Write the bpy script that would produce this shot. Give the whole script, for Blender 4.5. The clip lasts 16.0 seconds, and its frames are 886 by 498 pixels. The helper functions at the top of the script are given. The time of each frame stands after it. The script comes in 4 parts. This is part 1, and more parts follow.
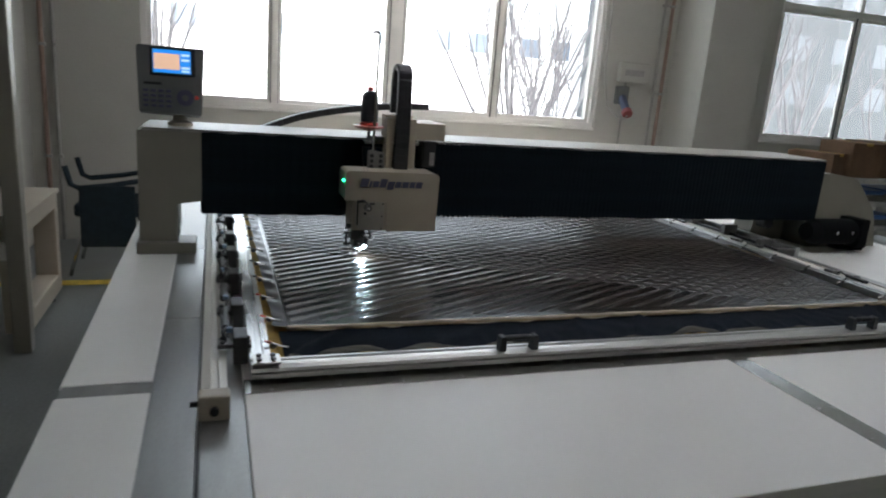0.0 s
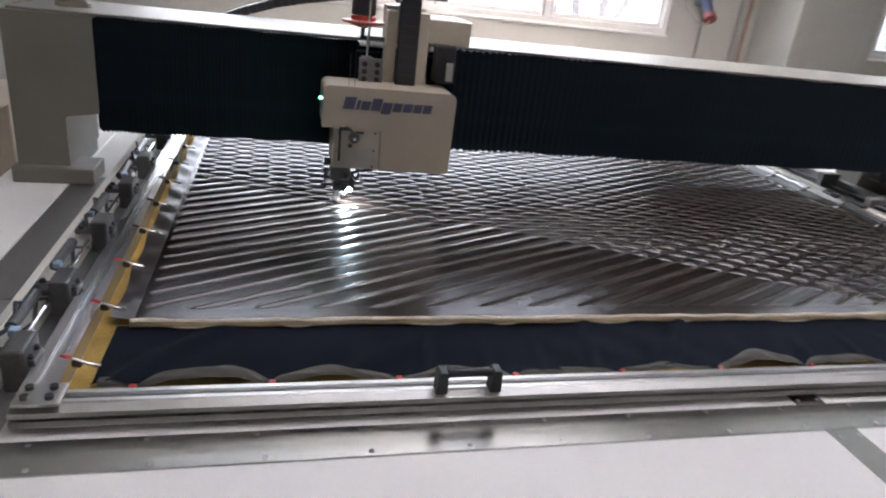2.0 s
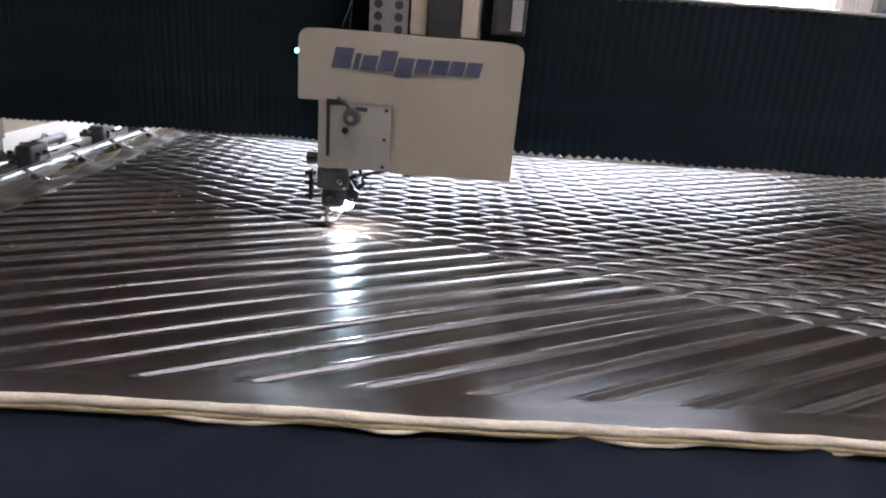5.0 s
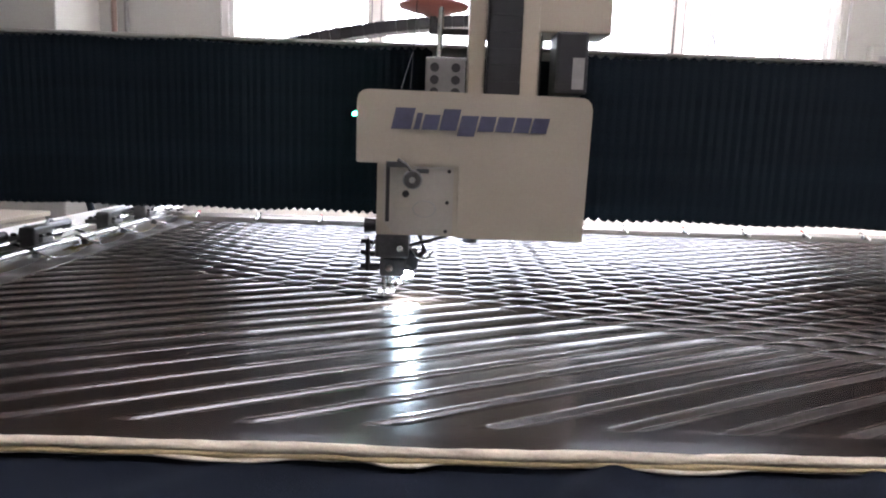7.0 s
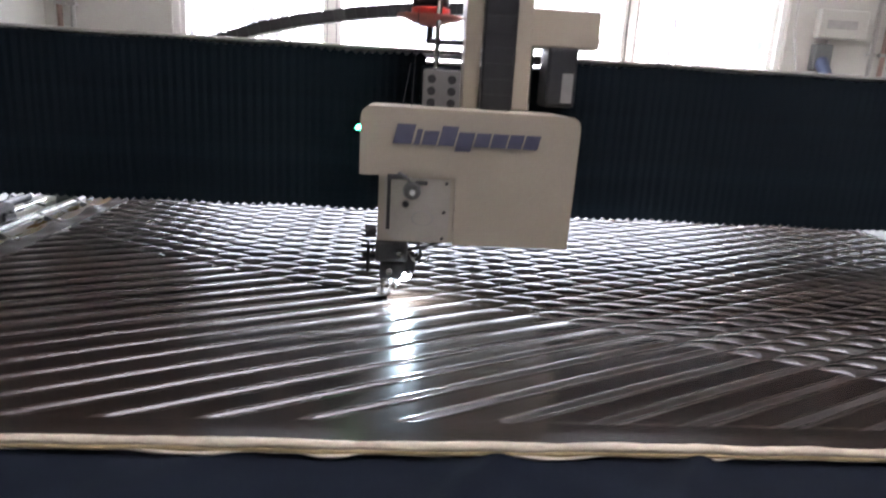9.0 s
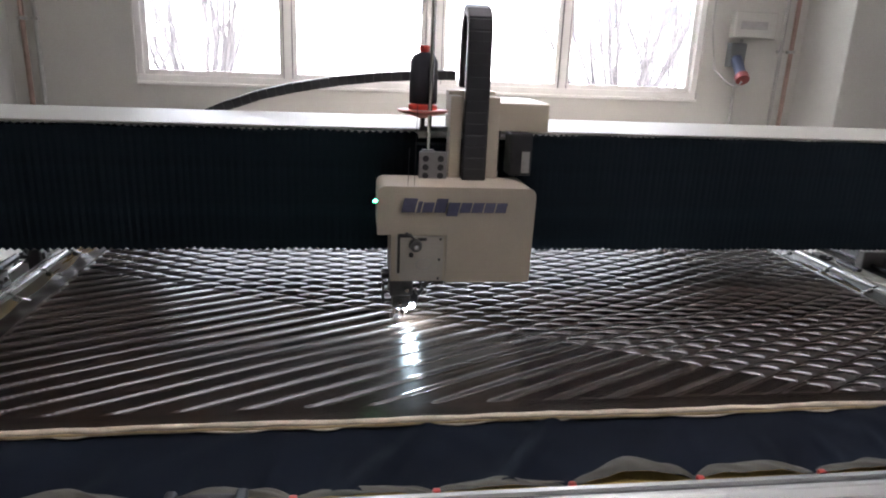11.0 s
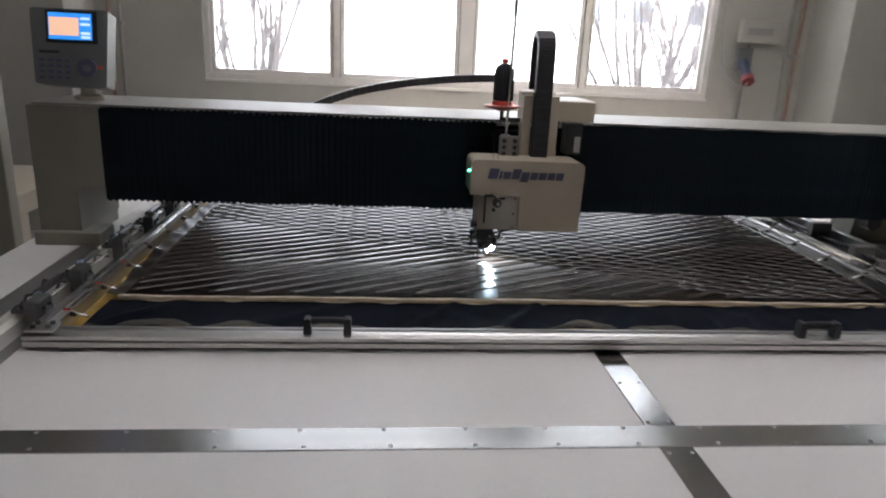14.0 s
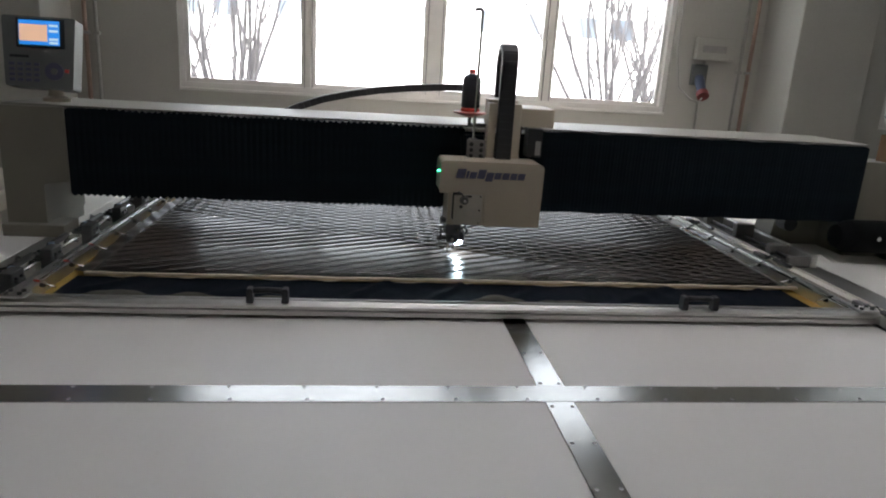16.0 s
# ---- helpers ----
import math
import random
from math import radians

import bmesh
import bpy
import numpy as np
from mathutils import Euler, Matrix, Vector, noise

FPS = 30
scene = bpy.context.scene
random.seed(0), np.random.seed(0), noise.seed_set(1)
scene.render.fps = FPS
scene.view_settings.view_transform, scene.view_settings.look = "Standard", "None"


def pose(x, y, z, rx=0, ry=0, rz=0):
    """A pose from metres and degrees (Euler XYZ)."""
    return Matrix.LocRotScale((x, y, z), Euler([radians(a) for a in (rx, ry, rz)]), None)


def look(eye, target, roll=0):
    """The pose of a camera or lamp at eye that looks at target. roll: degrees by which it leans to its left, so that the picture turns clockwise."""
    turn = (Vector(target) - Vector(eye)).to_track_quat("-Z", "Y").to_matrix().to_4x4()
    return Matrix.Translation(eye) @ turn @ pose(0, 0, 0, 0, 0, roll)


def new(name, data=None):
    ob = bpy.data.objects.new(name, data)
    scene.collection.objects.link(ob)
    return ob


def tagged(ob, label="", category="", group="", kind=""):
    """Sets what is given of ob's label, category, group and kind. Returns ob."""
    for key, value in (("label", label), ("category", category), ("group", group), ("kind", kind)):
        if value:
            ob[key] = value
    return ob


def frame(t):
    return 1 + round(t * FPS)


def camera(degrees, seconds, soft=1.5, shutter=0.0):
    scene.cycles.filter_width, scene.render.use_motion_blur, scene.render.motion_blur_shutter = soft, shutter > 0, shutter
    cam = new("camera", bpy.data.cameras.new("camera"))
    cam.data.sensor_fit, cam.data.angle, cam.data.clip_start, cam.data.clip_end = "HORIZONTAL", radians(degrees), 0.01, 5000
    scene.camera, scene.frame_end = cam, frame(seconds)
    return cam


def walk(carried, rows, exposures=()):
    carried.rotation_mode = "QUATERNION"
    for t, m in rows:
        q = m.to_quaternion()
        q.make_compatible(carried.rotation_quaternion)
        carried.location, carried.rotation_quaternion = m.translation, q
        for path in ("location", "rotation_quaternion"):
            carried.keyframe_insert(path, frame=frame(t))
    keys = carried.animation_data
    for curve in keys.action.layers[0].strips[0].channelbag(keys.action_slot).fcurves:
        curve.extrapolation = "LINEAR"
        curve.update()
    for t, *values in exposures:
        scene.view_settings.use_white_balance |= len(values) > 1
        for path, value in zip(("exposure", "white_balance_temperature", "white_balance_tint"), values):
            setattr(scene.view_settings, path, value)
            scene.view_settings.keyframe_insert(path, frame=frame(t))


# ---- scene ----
# light and exposure settings
SKY = 0.12
LAMP = 75.0
SCREEN = 0.065
EXPOSURES = [(0.0, 3.72, 6500, 11), (1.5, 4.27, 6700, 17), (2.5, 5.05, 6540, 22), (3.5, 5.50, 6540, 22), (6.0, 5.24, 6540, 23), (8.5, 5.22, 6500, 22), (9.5, 5.00, 6520, 21), (12.0, 4.27, 6720, 19), (13.5, 4.02, 6780, 18), (14.5, 3.75, 6800, 17), (16.0, 3.50, 6800, 14)]
cam = camera(66.92, 16.0, soft=2.0, shutter=0.5)
walk(cam, [
    (0.0, pose(0.045, -2.620, 1.474, 76.07, -4.37, -18.33)),
    (0.5, pose(0.171, -2.471, 1.453, 74.95, -3.51, -19.03)),
    (1.0, pose(0.256, -2.322, 1.440, 71.39, -4.37, -18.98)),
    (1.5, pose(0.364, -2.113, 1.447, 69.91, -7.15, -16.43)),
    (2.0, pose(0.480, -1.995, 1.444, 67.40, -6.29, -12.48)),
    (2.5, pose(0.666, -1.861, 1.442, 66.90, -6.83, -6.23)),
    (3.0, pose(0.765, -1.715, 1.396, 65.29, -3.72, -7.33)),
    (3.5, pose(0.903, -1.591, 1.358, 62.42, -3.50, -0.98)),
    (5.8, pose(0.948, -1.265, 1.070, 78.03, -4.18, -0.99)),
    (6.0, pose(0.946, -1.260, 1.066, 78.87, -3.25, -0.70)),
    (6.5, pose(0.947, -1.262, 1.066, 80.66, -2.65, -0.60)),
    (7.0, pose(0.947, -1.259, 1.063, 81.02, -2.02, -0.76)),
    (7.5, pose(0.950, -1.254, 1.061, 78.91, -1.82, -0.88)),
    (8.0, pose(0.950, -1.254, 1.062, 78.81, -1.81, -1.04)),
    (8.5, pose(0.948, -1.258, 1.069, 78.15, -1.33, -1.23)),
    (9.0, pose(0.984, -1.315, 1.184, 75.91, -3.23, -3.78)),
    (9.5, pose(1.001, -1.400, 1.284, 74.36, -2.01, -5.97)),
    (9.7, pose(0.965, -1.450, 1.314, 73.16, -2.88, -7.49)),
    (12.0, pose(0.988, -1.869, 1.455, 73.90, -2.05, -7.52)),
    (12.5, pose(1.036, -2.023, 1.464, 73.76, -3.90, -6.06)),
    (13.0, pose(1.043, -2.111, 1.466, 73.67, -3.41, -3.81)),
    (13.5, pose(0.984, -2.153, 1.467, 73.08, -2.88, -2.83)),
    (14.0, pose(0.895, -2.249, 1.461, 73.32, -2.63, -5.00)),
    (14.5, pose(0.871, -2.318, 1.471, 73.92, -3.06, -7.57)),
    (15.0, pose(0.956, -2.386, 1.460, 73.38, -4.09, -5.90)),
    (15.5, pose(1.027, -2.448, 1.456, 73.46, -2.99, -6.12)),
    (16.0, pose(1.027, -2.453, 1.449, 74.60, -3.33, -6.17)),
], exposures=EXPOSURES)

# the frame's shift along y and the head's along x, by seconds
FRAME_Y = [(0, -0.0), (1.5, 0.031), (3.5, 0.062), (5.8, 0.135), (8, 0.192), (9.7, 0.242), (12, 0.287), (14, 0.343), (16, 0.4)]
HEAD_X = [(0, 0.0), (1.5, 0.069), (3.5, 0.168), (5.8, 0.276), (8, 0.382), (9.7, 0.468), (12, 0.584), (14, 0.68), (16, 0.784)]

# ---- light: overcast daylight through the window walls and the added ceiling openings ----
world = bpy.data.worlds.new("world")
scene.world = world
world.use_nodes = True
wn = world.node_tree
sky = wn.nodes.new("ShaderNodeTexSky")
sky.sky_type = "NISHITA"
sky.sun_disc = False
sky.sun_elevation = radians(48)
sky.sun_rotation = radians(180)
sky.air_density, sky.dust_density, sky.ozone_density = 1.0, 4.0, 1.0
overcast = wn.nodes.new("ShaderNodeHueSaturation")
overcast.inputs["Saturation"].default_value = 0.3
wn.links.new(sky.outputs[0], overcast.inputs["Color"])
wn.links.new(overcast.outputs[0], wn.nodes["Background"].inputs[0])
wn.nodes["Background"].inputs[1].default_value = SKY
sun_data = bpy.data.lights.new("sun", "SUN")
sun_data.energy, sun_data.angle, sun_data.color = 0.5, radians(30), (1.0, 0.96, 0.9)
sun = new("sun", sun_data)
sun.matrix_world = look((1, -30, 34), (2, 0, 0))


# ---- materials ----
def material(name, color, rough=0.5, metal=0.0, var=0.12, scale=8.0, grain=0.0, grain_scale=120.0, spec=0.5,
             stretch=(1, 1, 1), rough_var=0.08, dirt=None, coat=0.0, sheen=0.0, per_object=0.0):
    """Principled surface with colour and roughness varied at two scales and a fine bump."""
    m = bpy.data.materials.new(name)
    m.use_nodes = True
    n, l = m.node_tree.nodes, m.node_tree.links
    b = n["Principled BSDF"]
    tc = n.new("ShaderNodeTexCoord")
    mp = n.new("ShaderNodeMapping")
    mp.inputs["Scale"].default_value = stretch
    l.new(tc.outputs["Object"], mp.inputs[0])
    n1 = n.new("ShaderNodeTexNoise")
    n1.inputs["Scale"].default_value, n1.inputs["Detail"].default_value = scale, 5
    n2 = n.new("ShaderNodeTexNoise")
    n2.inputs["Scale"].default_value, n2.inputs["Detail"].default_value = grain_scale, 3
    l.new(mp.outputs[0], n1.inputs["Vector"])
    l.new(mp.outputs[0], n2.inputs["Vector"])
    ramp = n.new("ShaderNodeMixRGB")
    ramp.blend_type = "MIX"
    lo = tuple(c * (1 - var) for c in color) if dirt is None else dirt
    hi = tuple(min(1, c * (1 + var)) for c in color)
    ramp.inputs[1].default_value, ramp.inputs[2].default_value = (*lo, 1), (*hi, 1)
    mr = n.new("ShaderNodeMapRange")
    mr.inputs[1].default_value, mr.inputs[2].default_value = 0.3, 0.62
    l.new(n1.outputs[0], mr.inputs[0])
    l.new(mr.outputs[0], ramp.inputs[0])
    fine = n.new("ShaderNodeMixRGB")
    fine.blend_type = "OVERLAY"
    fine.inputs[0].default_value = min(0.5, var * 1.5)
    l.new(ramp.outputs[0], fine.inputs[1])
    l.new(n2.outputs[0], fine.inputs[2])
    out = fine.outputs[0]
    if per_object:
        oi = n.new("ShaderNodeObjectInfo")
        hs = n.new("ShaderNodeHueSaturation")
        mv = n.new("ShaderNodeMapRange")
        mv.inputs[3].default_value, mv.inputs[4].default_value = 1 - per_object, 1 + per_object
        l.new(oi.outputs["Random"], mv.inputs[0])
        l.new(mv.outputs[0], hs.inputs["Value"])
        l.new(out, hs.inputs["Color"])
        out = hs.outputs[0]
    l.new(out, b.inputs["Base Color"])
    rr = n.new("ShaderNodeMapRange")
    rr.inputs[3].default_value, rr.inputs[4].default_value = max(0.02, rough - rough_var), min(1, rough + rough_var)
    l.new(n1.outputs[0], rr.inputs[0])
    l.new(rr.outputs[0], b.inputs["Roughness"])
    b.inputs["Metallic"].default_value = metal
    b.inputs["Specular IOR Level"].default_value = spec
    b.inputs["Coat Weight"].default_value = coat
    b.inputs["Coat Roughness"].default_value = 0.13
    b.inputs["Sheen Weight"].default_value = sheen
    if grain:
        bp = n.new("ShaderNodeBump")
        bp.inputs["Strength"].default_value, bp.inputs["Distance"].default_value = grain, 0.002
        l.new(n2.outputs[0], bp.inputs["Height"])
        l.new(bp.outputs[0], b.inputs["Normal"])
    return m


def glowing(name, color, strength):
    m = bpy.data.materials.new(name)
    m.use_nodes = True
    b = m.node_tree.nodes["Principled BSDF"]
    b.inputs["Base Color"].default_value = (*[0.5 * c for c in color], 1)
    b.inputs["Emission Color"].default_value = (*color, 1)
    b.inputs["Emission Strength"].default_value = strength
    return m


def glass_material():
    m = bpy.data.materials.new("window_glass")
    m.use_nodes = True
    n, l = m.node_tree.nodes, m.node_tree.links
    n.clear()
    out = n.new("ShaderNodeOutputMaterial")
    tr, gl, mx = n.new("ShaderNodeBsdfTransparent"), n.new("ShaderNodeBsdfGlossy"), n.new("ShaderNodeMixShader")
    gl.inputs["Roughness"].default_value = 0.02
    tr.inputs[0].default_value = (0.93, 0.96, 0.96, 1)
    mx.inputs[0].default_value = 0.05
    l.new(tr.outputs[0], mx.inputs[1])
    l.new(gl.outputs[0], mx.inputs[2])
    l.new(mx.outputs[0], out.inputs[0])
    return m


M_SATIN = material("dark_satin", (0.0160, 0.0096, 0.0070), 0.215, 0, 0.14, 4, 0.05, 900, 0.58, rough_var=0.03)
M_HEM = material("dull_satin_back", (0.018, 0.0122, 0.0096), 0.33, 0, 0.14, 6, 0.1, 700, 0.5)
M_NAVY = material("navy_cloth", (0.0064, 0.0094, 0.0155), 0.9, 0, 0.2, 6, 0.3, 700, 0.12)
M_CREAM = material("cream_wadding", (0.52, 0.45, 0.35), 0.9, 0, 0.18, 25, 0.5, 300, 0.2)
M_FOAMEDGE = material("yellowed_foam", (0.40, 0.31, 0.17), 0.9, 0, 0.2, 30, 0.4, 300, 0.2)
M_GREYCLOTH = material("grey_lining", (0.105, 0.10, 0.082), 0.8, 0, 0.15, 12, 0.3, 600, 0.3)
M_YELLOW = material("yellow_foam", (0.36, 0.23, 0.06), 0.85, 0, 0.2, 10, 0.4, 200, 0.3)
M_ALU = material("brushed_aluminium", (0.56, 0.55, 0.53), 0.36, 1.0, 0.06, 6, 0.03, 150, stretch=(0.2, 3, 3), rough_var=0.04)
M_ALUY = material("brushed_aluminium_long", (0.60, 0.60, 0.59), 0.29, 0.95, 0.08, 6, 0.08, 150, stretch=(3, 0.2, 3))
M_STEEL = material("stainless_strip", (0.50, 0.495, 0.475), 0.24, 1.0, 0.10, 3, 0.04, 220, stretch=(0.4, 5, 1), rough_var=0.06)
M_STEELY = material("stainless_strip_long", (0.40, 0.395, 0.38), 0.17, 1.0, 0.10, 3, 0.04, 220, stretch=(5, 0.4, 1), rough_var=0.06)
M_PLATE = material("steel_cover_plate", (0.30, 0.30, 0.29), 0.38, 0.8, 0.12, 4, 0.06, 160, stretch=(4, 0.5, 1))
M_CHROME = material("chrome", (0.75, 0.75, 0.75), 0.14, 1.0, 0.05, 20)
M_DARKMETAL = material("oily_dark_metal", (0.09, 0.09, 0.09), 0.4, 0.7, 0.25, 30, 0.1, 200)
M_TABLE = material("table_laminate", (0.78, 0.755, 0.725), 0.38, 0, 0.03, 1.1, 0.015, 60, 0.4, rough_var=0.03)
M_DECK = material("painted_deck", (0.75, 0.74, 0.71), 0.36, 0, 0.04, 3, 0.03, 80, rough_var=0.015)
M_PAINT = material("cream_machine_paint", (0.395, 0.342, 0.268), 0.42, 0, 0.05, 5, 0.06, 260)
M_BEAM = material("pale_beam_paint", (0.70, 0.68, 0.62), 0.35, 0, 0.06, 5, 0.05, 200)
M_BELLOWS = material("black_bellows", (0.0068, 0.0112, 0.0153), 0.95, 0, 0.3, 14, 0.1, 300, 0.08)
M_COVER = material("worn_beam_cover", (0.25, 0.245, 0.215), 0.46, 0, 0.08, 4, 0.06, 160, stretch=(0.4, 3, 1))
M_BLACK = material("black_plastic", (0.014, 0.014, 0.016), 0.45, 0, 0.2, 20, 0.08, 200)
M_RED = material("red_plastic", (0.55, 0.05, 0.035), 0.4, 0, 0.15, 20)
M_GREYPL = material("grey_plastic", (0.115, 0.122, 0.118), 0.5, 0, 0.08, 10, 0.08, 250)
M_TRAY = material("pale_red_tray", (0.50, 0.17, 0.14), 0.4, 0, 0.12, 20)
M_BLUEGREY = material("logo_blue", (0.068, 0.070, 0.118), 0.5, 0, 0.1, 30)
M_WALL = material("wall_paint", (0.41, 0.395, 0.352), 0.75, 0, 0.06, 1.2, 0.12, 90, 0.3)
M_FRAME = material("window_pvc", (0.62, 0.60, 0.565), 0.4, 0, 0.05, 6)
M_CEIL = material("ceiling_paint", (0.70, 0.69, 0.66), 0.85, 0, 0.05, 1.0, 0.1, 60, 0.2)
M_FLOOR = material("epoxy_floor", (0.17, 0.18, 0.17), 0.35, 0, 0.18, 1.6, 0.06, 60, rough_var=0.12)
M_LINE = material("yellow_line_paint", (0.55, 0.36, 0.04), 0.6, 0, 0.2, 15)
M_SNOW = material("pale_ground", (0.72, 0.74, 0.76), 0.9, 0, 0.08, 0.3, 0.2, 5, 0.2)
M_BARK = material("bare_bark", (0.10, 0.095, 0.10), 0.9, 0, 0.2, 6, 0.3, 60, 0.2)
M_FACADE = material("white_facade", (0.78, 0.79, 0.80), 0.8, 0, 0.05, 0.5, 0.1, 10, 0.2)
M_GREYFACADE = material("grey_blue_facade", (0.040, 0.0435, 0.0475), 0.8, 0, 0.12, 0.4, 0.1, 10, 0.2)
M_FARGLASS = material("far_blue_window", (0.10, 0.125, 0.16), 0.2, 0, 0.1, 1.0)
M_DULLGLASS = material("dull_far_window", (0.050, 0.056, 0.064), 0.35, 0, 0.1, 1.0)
M_PIPE = material("grey_conduit", (0.30, 0.29, 0.27), 0.5, 0, 0.1, 12)
M_REDPIPE = material("faded_red_pipe", (0.26, 0.172, 0.14), 0.55, 0, 0.15, 12)
M_CARTON = material("brown_cardboard", (0.11, 0.068, 0.04), 0.85, 0, 0.15, 8, 0.15, 120, 0.2)
M_BLUE = material("blue_plastic", (0.03, 0.08, 0.22), 0.4, 0, 0.15, 10)
M_BRACKET = material("dull_bracket", (0.19, 0.185, 0.18), 0.5, 0.3, 0.1, 12)
M_FITTING = material("pale_blue_fitting", (0.25, 0.36, 0.50), 0.35, 0, 0.1, 20)
M_PLUG = material("dark_blue_plug", (0.035, 0.05, 0.09), 0.5, 0, 0.15, 10)
M_PLUGRED = material("dull_red_plug", (0.20, 0.035, 0.03), 0.5, 0, 0.15, 20)
M_CHAIR = material("dark_teal_upholstery", (0.012, 0.022, 0.03), 0.8, 0, 0.2, 20, 0.3, 400, 0.3)
M_GREYBLK = material("grey_cast_block", (0.10, 0.10, 0.098), 0.45, 0.4, 0.2, 25, 0.1, 200)
# cream machine paint darkened to grey-green for the shade on the posts
M_POST = material("shaded_post_paint", (0.205, 0.194, 0.158), 0.45, 0, 0.05, 5, 0.06, 260)
M_MOTOR = material("matt_black_motor", (0.0035, 0.0045, 0.005), 0.8, 0, 0.2, 20, 0.1, 200, 0.12)
M_FACE = material("pale_face_plate", (0.375, 0.345, 0.30), 0.4, 0.1, 0.06, 10, 0.05, 200)
M_THREAD = material("black_thread", (0.012, 0.013, 0.02), 0.6, 0, 0.2, 60, 0.6, 500, stretch=(1, 1, 8))
M_SCREW = material("screw_head", (0.36, 0.35, 0.34), 0.4, 0.8, 0.2, 80)
M_GLASS = glass_material()
M_SCREEN = glowing("lcd_blue", (0.02, 0.30, 0.95), SCREEN)
M_LCDTAN = glowing("lcd_tan", (0.85, 0.55, 0.38), SCREEN)
M_LCDPALE = glowing("lcd_pale", (0.6, 0.85, 1.0), SCREEN)
M_LAMP = glowing("needle_lamp_led", (0.62, 0.88, 1.0), LAMP)
M_LED = glowing("green_led", (0.02, 1.0, 0.35), 14 * SCREEN)

# ---- building helpers ----
TZ = 0.78
BASE = {}


def thing(name, base, label, category, group="", kind=""):
    """An Empty at base (heights over the tabletop), parent of the parts of one thing."""
    e = new(name)
    e.location = (base[0], base[1], base[2] + TZ)
    e.empty_display_size = 0.05
    BASE[e.name] = Vector(base)
    return tagged(e, label, category, group, kind)


def base_of(ob):
    return BASE[ob.name]


def mesh_of(name, bm, mat, smooth=False):
    me = bpy.data.meshes.new(name)
    bmesh.ops.recalc_face_normals(bm, faces=bm.faces)
    bm.to_mesh(me)
    bm.free()
    me.materials.append(mat)
    if smooth:
        for p in me.polygons:
            p.use_smooth = True
    return me


def part(name, bm, mat, parent, label="", smooth=False):
    """Links bm, given in plan coordinates, as one mesh under parent."""
    b = base_of(parent)
    bm.transform(Matrix.Translation(-b))
    ob = new(name, mesh_of(name, bm, mat, smooth))
    ob.parent = parent
    BASE[ob.name] = b
    if label:
        ob["label"] = label
    return ob


def again(name, me, parent, place, label=""):
    """One more piece on a shared mesh, at place (plan coordinates) under parent."""
    ob = new(name, me)
    ob.parent = parent
    ob.matrix_basis = Matrix.Translation(-base_of(parent)) @ place
    BASE[ob.name] = base_of(parent)
    if label:
        ob["label"] = label
    return ob


def setting(name, bm, mat, label, smooth=False):
    bm.transform(Matrix.Translation((0, 0, TZ)))
    ob = new(name, mesh_of(name, bm, mat, smooth))
    BASE[ob.name] = Vector((0, 0, 0))
    return tagged(ob, label, name.split("_")[0], "", "structure")


def box(bm, x0, x1, y0, y1, z0, z1, bevel=0.0, seg=2):
    g = bmesh.ops.create_cube(bm, size=1.0, matrix=Matrix.LocRotScale(
        ((x0 + x1) / 2, (y0 + y1) / 2, (z0 + z1) / 2), None, (abs(x1 - x0), abs(y1 - y0), abs(z1 - z0))))
    if bevel:
        es = {e for v in g["verts"] for e in v.link_edges}
        bmesh.ops.bevel(bm, geom=list(es), offset=bevel, segments=seg, affect="EDGES", profile=0.6)
    return bm


def cyl(bm, p0, p1, r0, r1=None, seg=16, cap=True):
    p0, p1 = Vector(p0), Vector(p1)
    d = p1 - p0
    m = Matrix.Translation((p0 + p1) / 2) @ d.to_track_quat("Z", "Y").to_matrix().to_4x4()
    bmesh.ops.create_cone(bm, cap_ends=cap, segments=seg, radius1=r0, radius2=r0 if r1 is None else r1, depth=d.length, matrix=m)
    return bm


def lathe(bm, profile, centre, seg=28):
    rings = []
    for r, z in profile:
        rings.append([bm.verts.new((centre[0] + r * math.cos(2 * math.pi * k / seg),
                                    centre[1] + r * math.sin(2 * math.pi * k / seg), centre[2] + z)) for k in range(seg)])
    for a, b in zip(rings, rings[1:]):
        for k in range(seg):
            bm.faces.new((a[k], a[(k + 1) % seg], b[(k + 1) % seg], b[k]))
    bm.faces.new(rings[0][::-1])
    bm.faces.new(rings[-1])
    return bm


def tube(bm, pts, radii, seg=8, flat=1.0):
    """A tube along pts; flat squeezes it in height."""
    pts = [Vector(p) for p in pts]
    rings = []
    for i, p in enumerate(pts):
        d = (pts[min(i + 1, len(pts) - 1)] - pts[max(i - 1, 0)]).normalized()
        side = d.cross(Vector((0, 0, 1)))
        side = side.normalized() if side.length > 1e-3 else Vector((1, 0, 0))
        up = side.cross(d)
        r = radii[i] if isinstance(radii, (list, tuple)) else radii
        rings.append([bm.verts.new(p + side * r * math.cos(2 * math.pi * k / seg) + up * r * flat * math.sin(2 * math.pi * k / seg))
                      for k in range(seg)])
    for a, b in zip(rings, rings[1:]):
        for k in range(seg):
            bm.faces.new((a[k], a[(k + 1) % seg], b[(k + 1) % seg], b[k]))
    bm.faces.new(rings[0][::-1])
    bm.faces.new(rings[-1])
    return bm


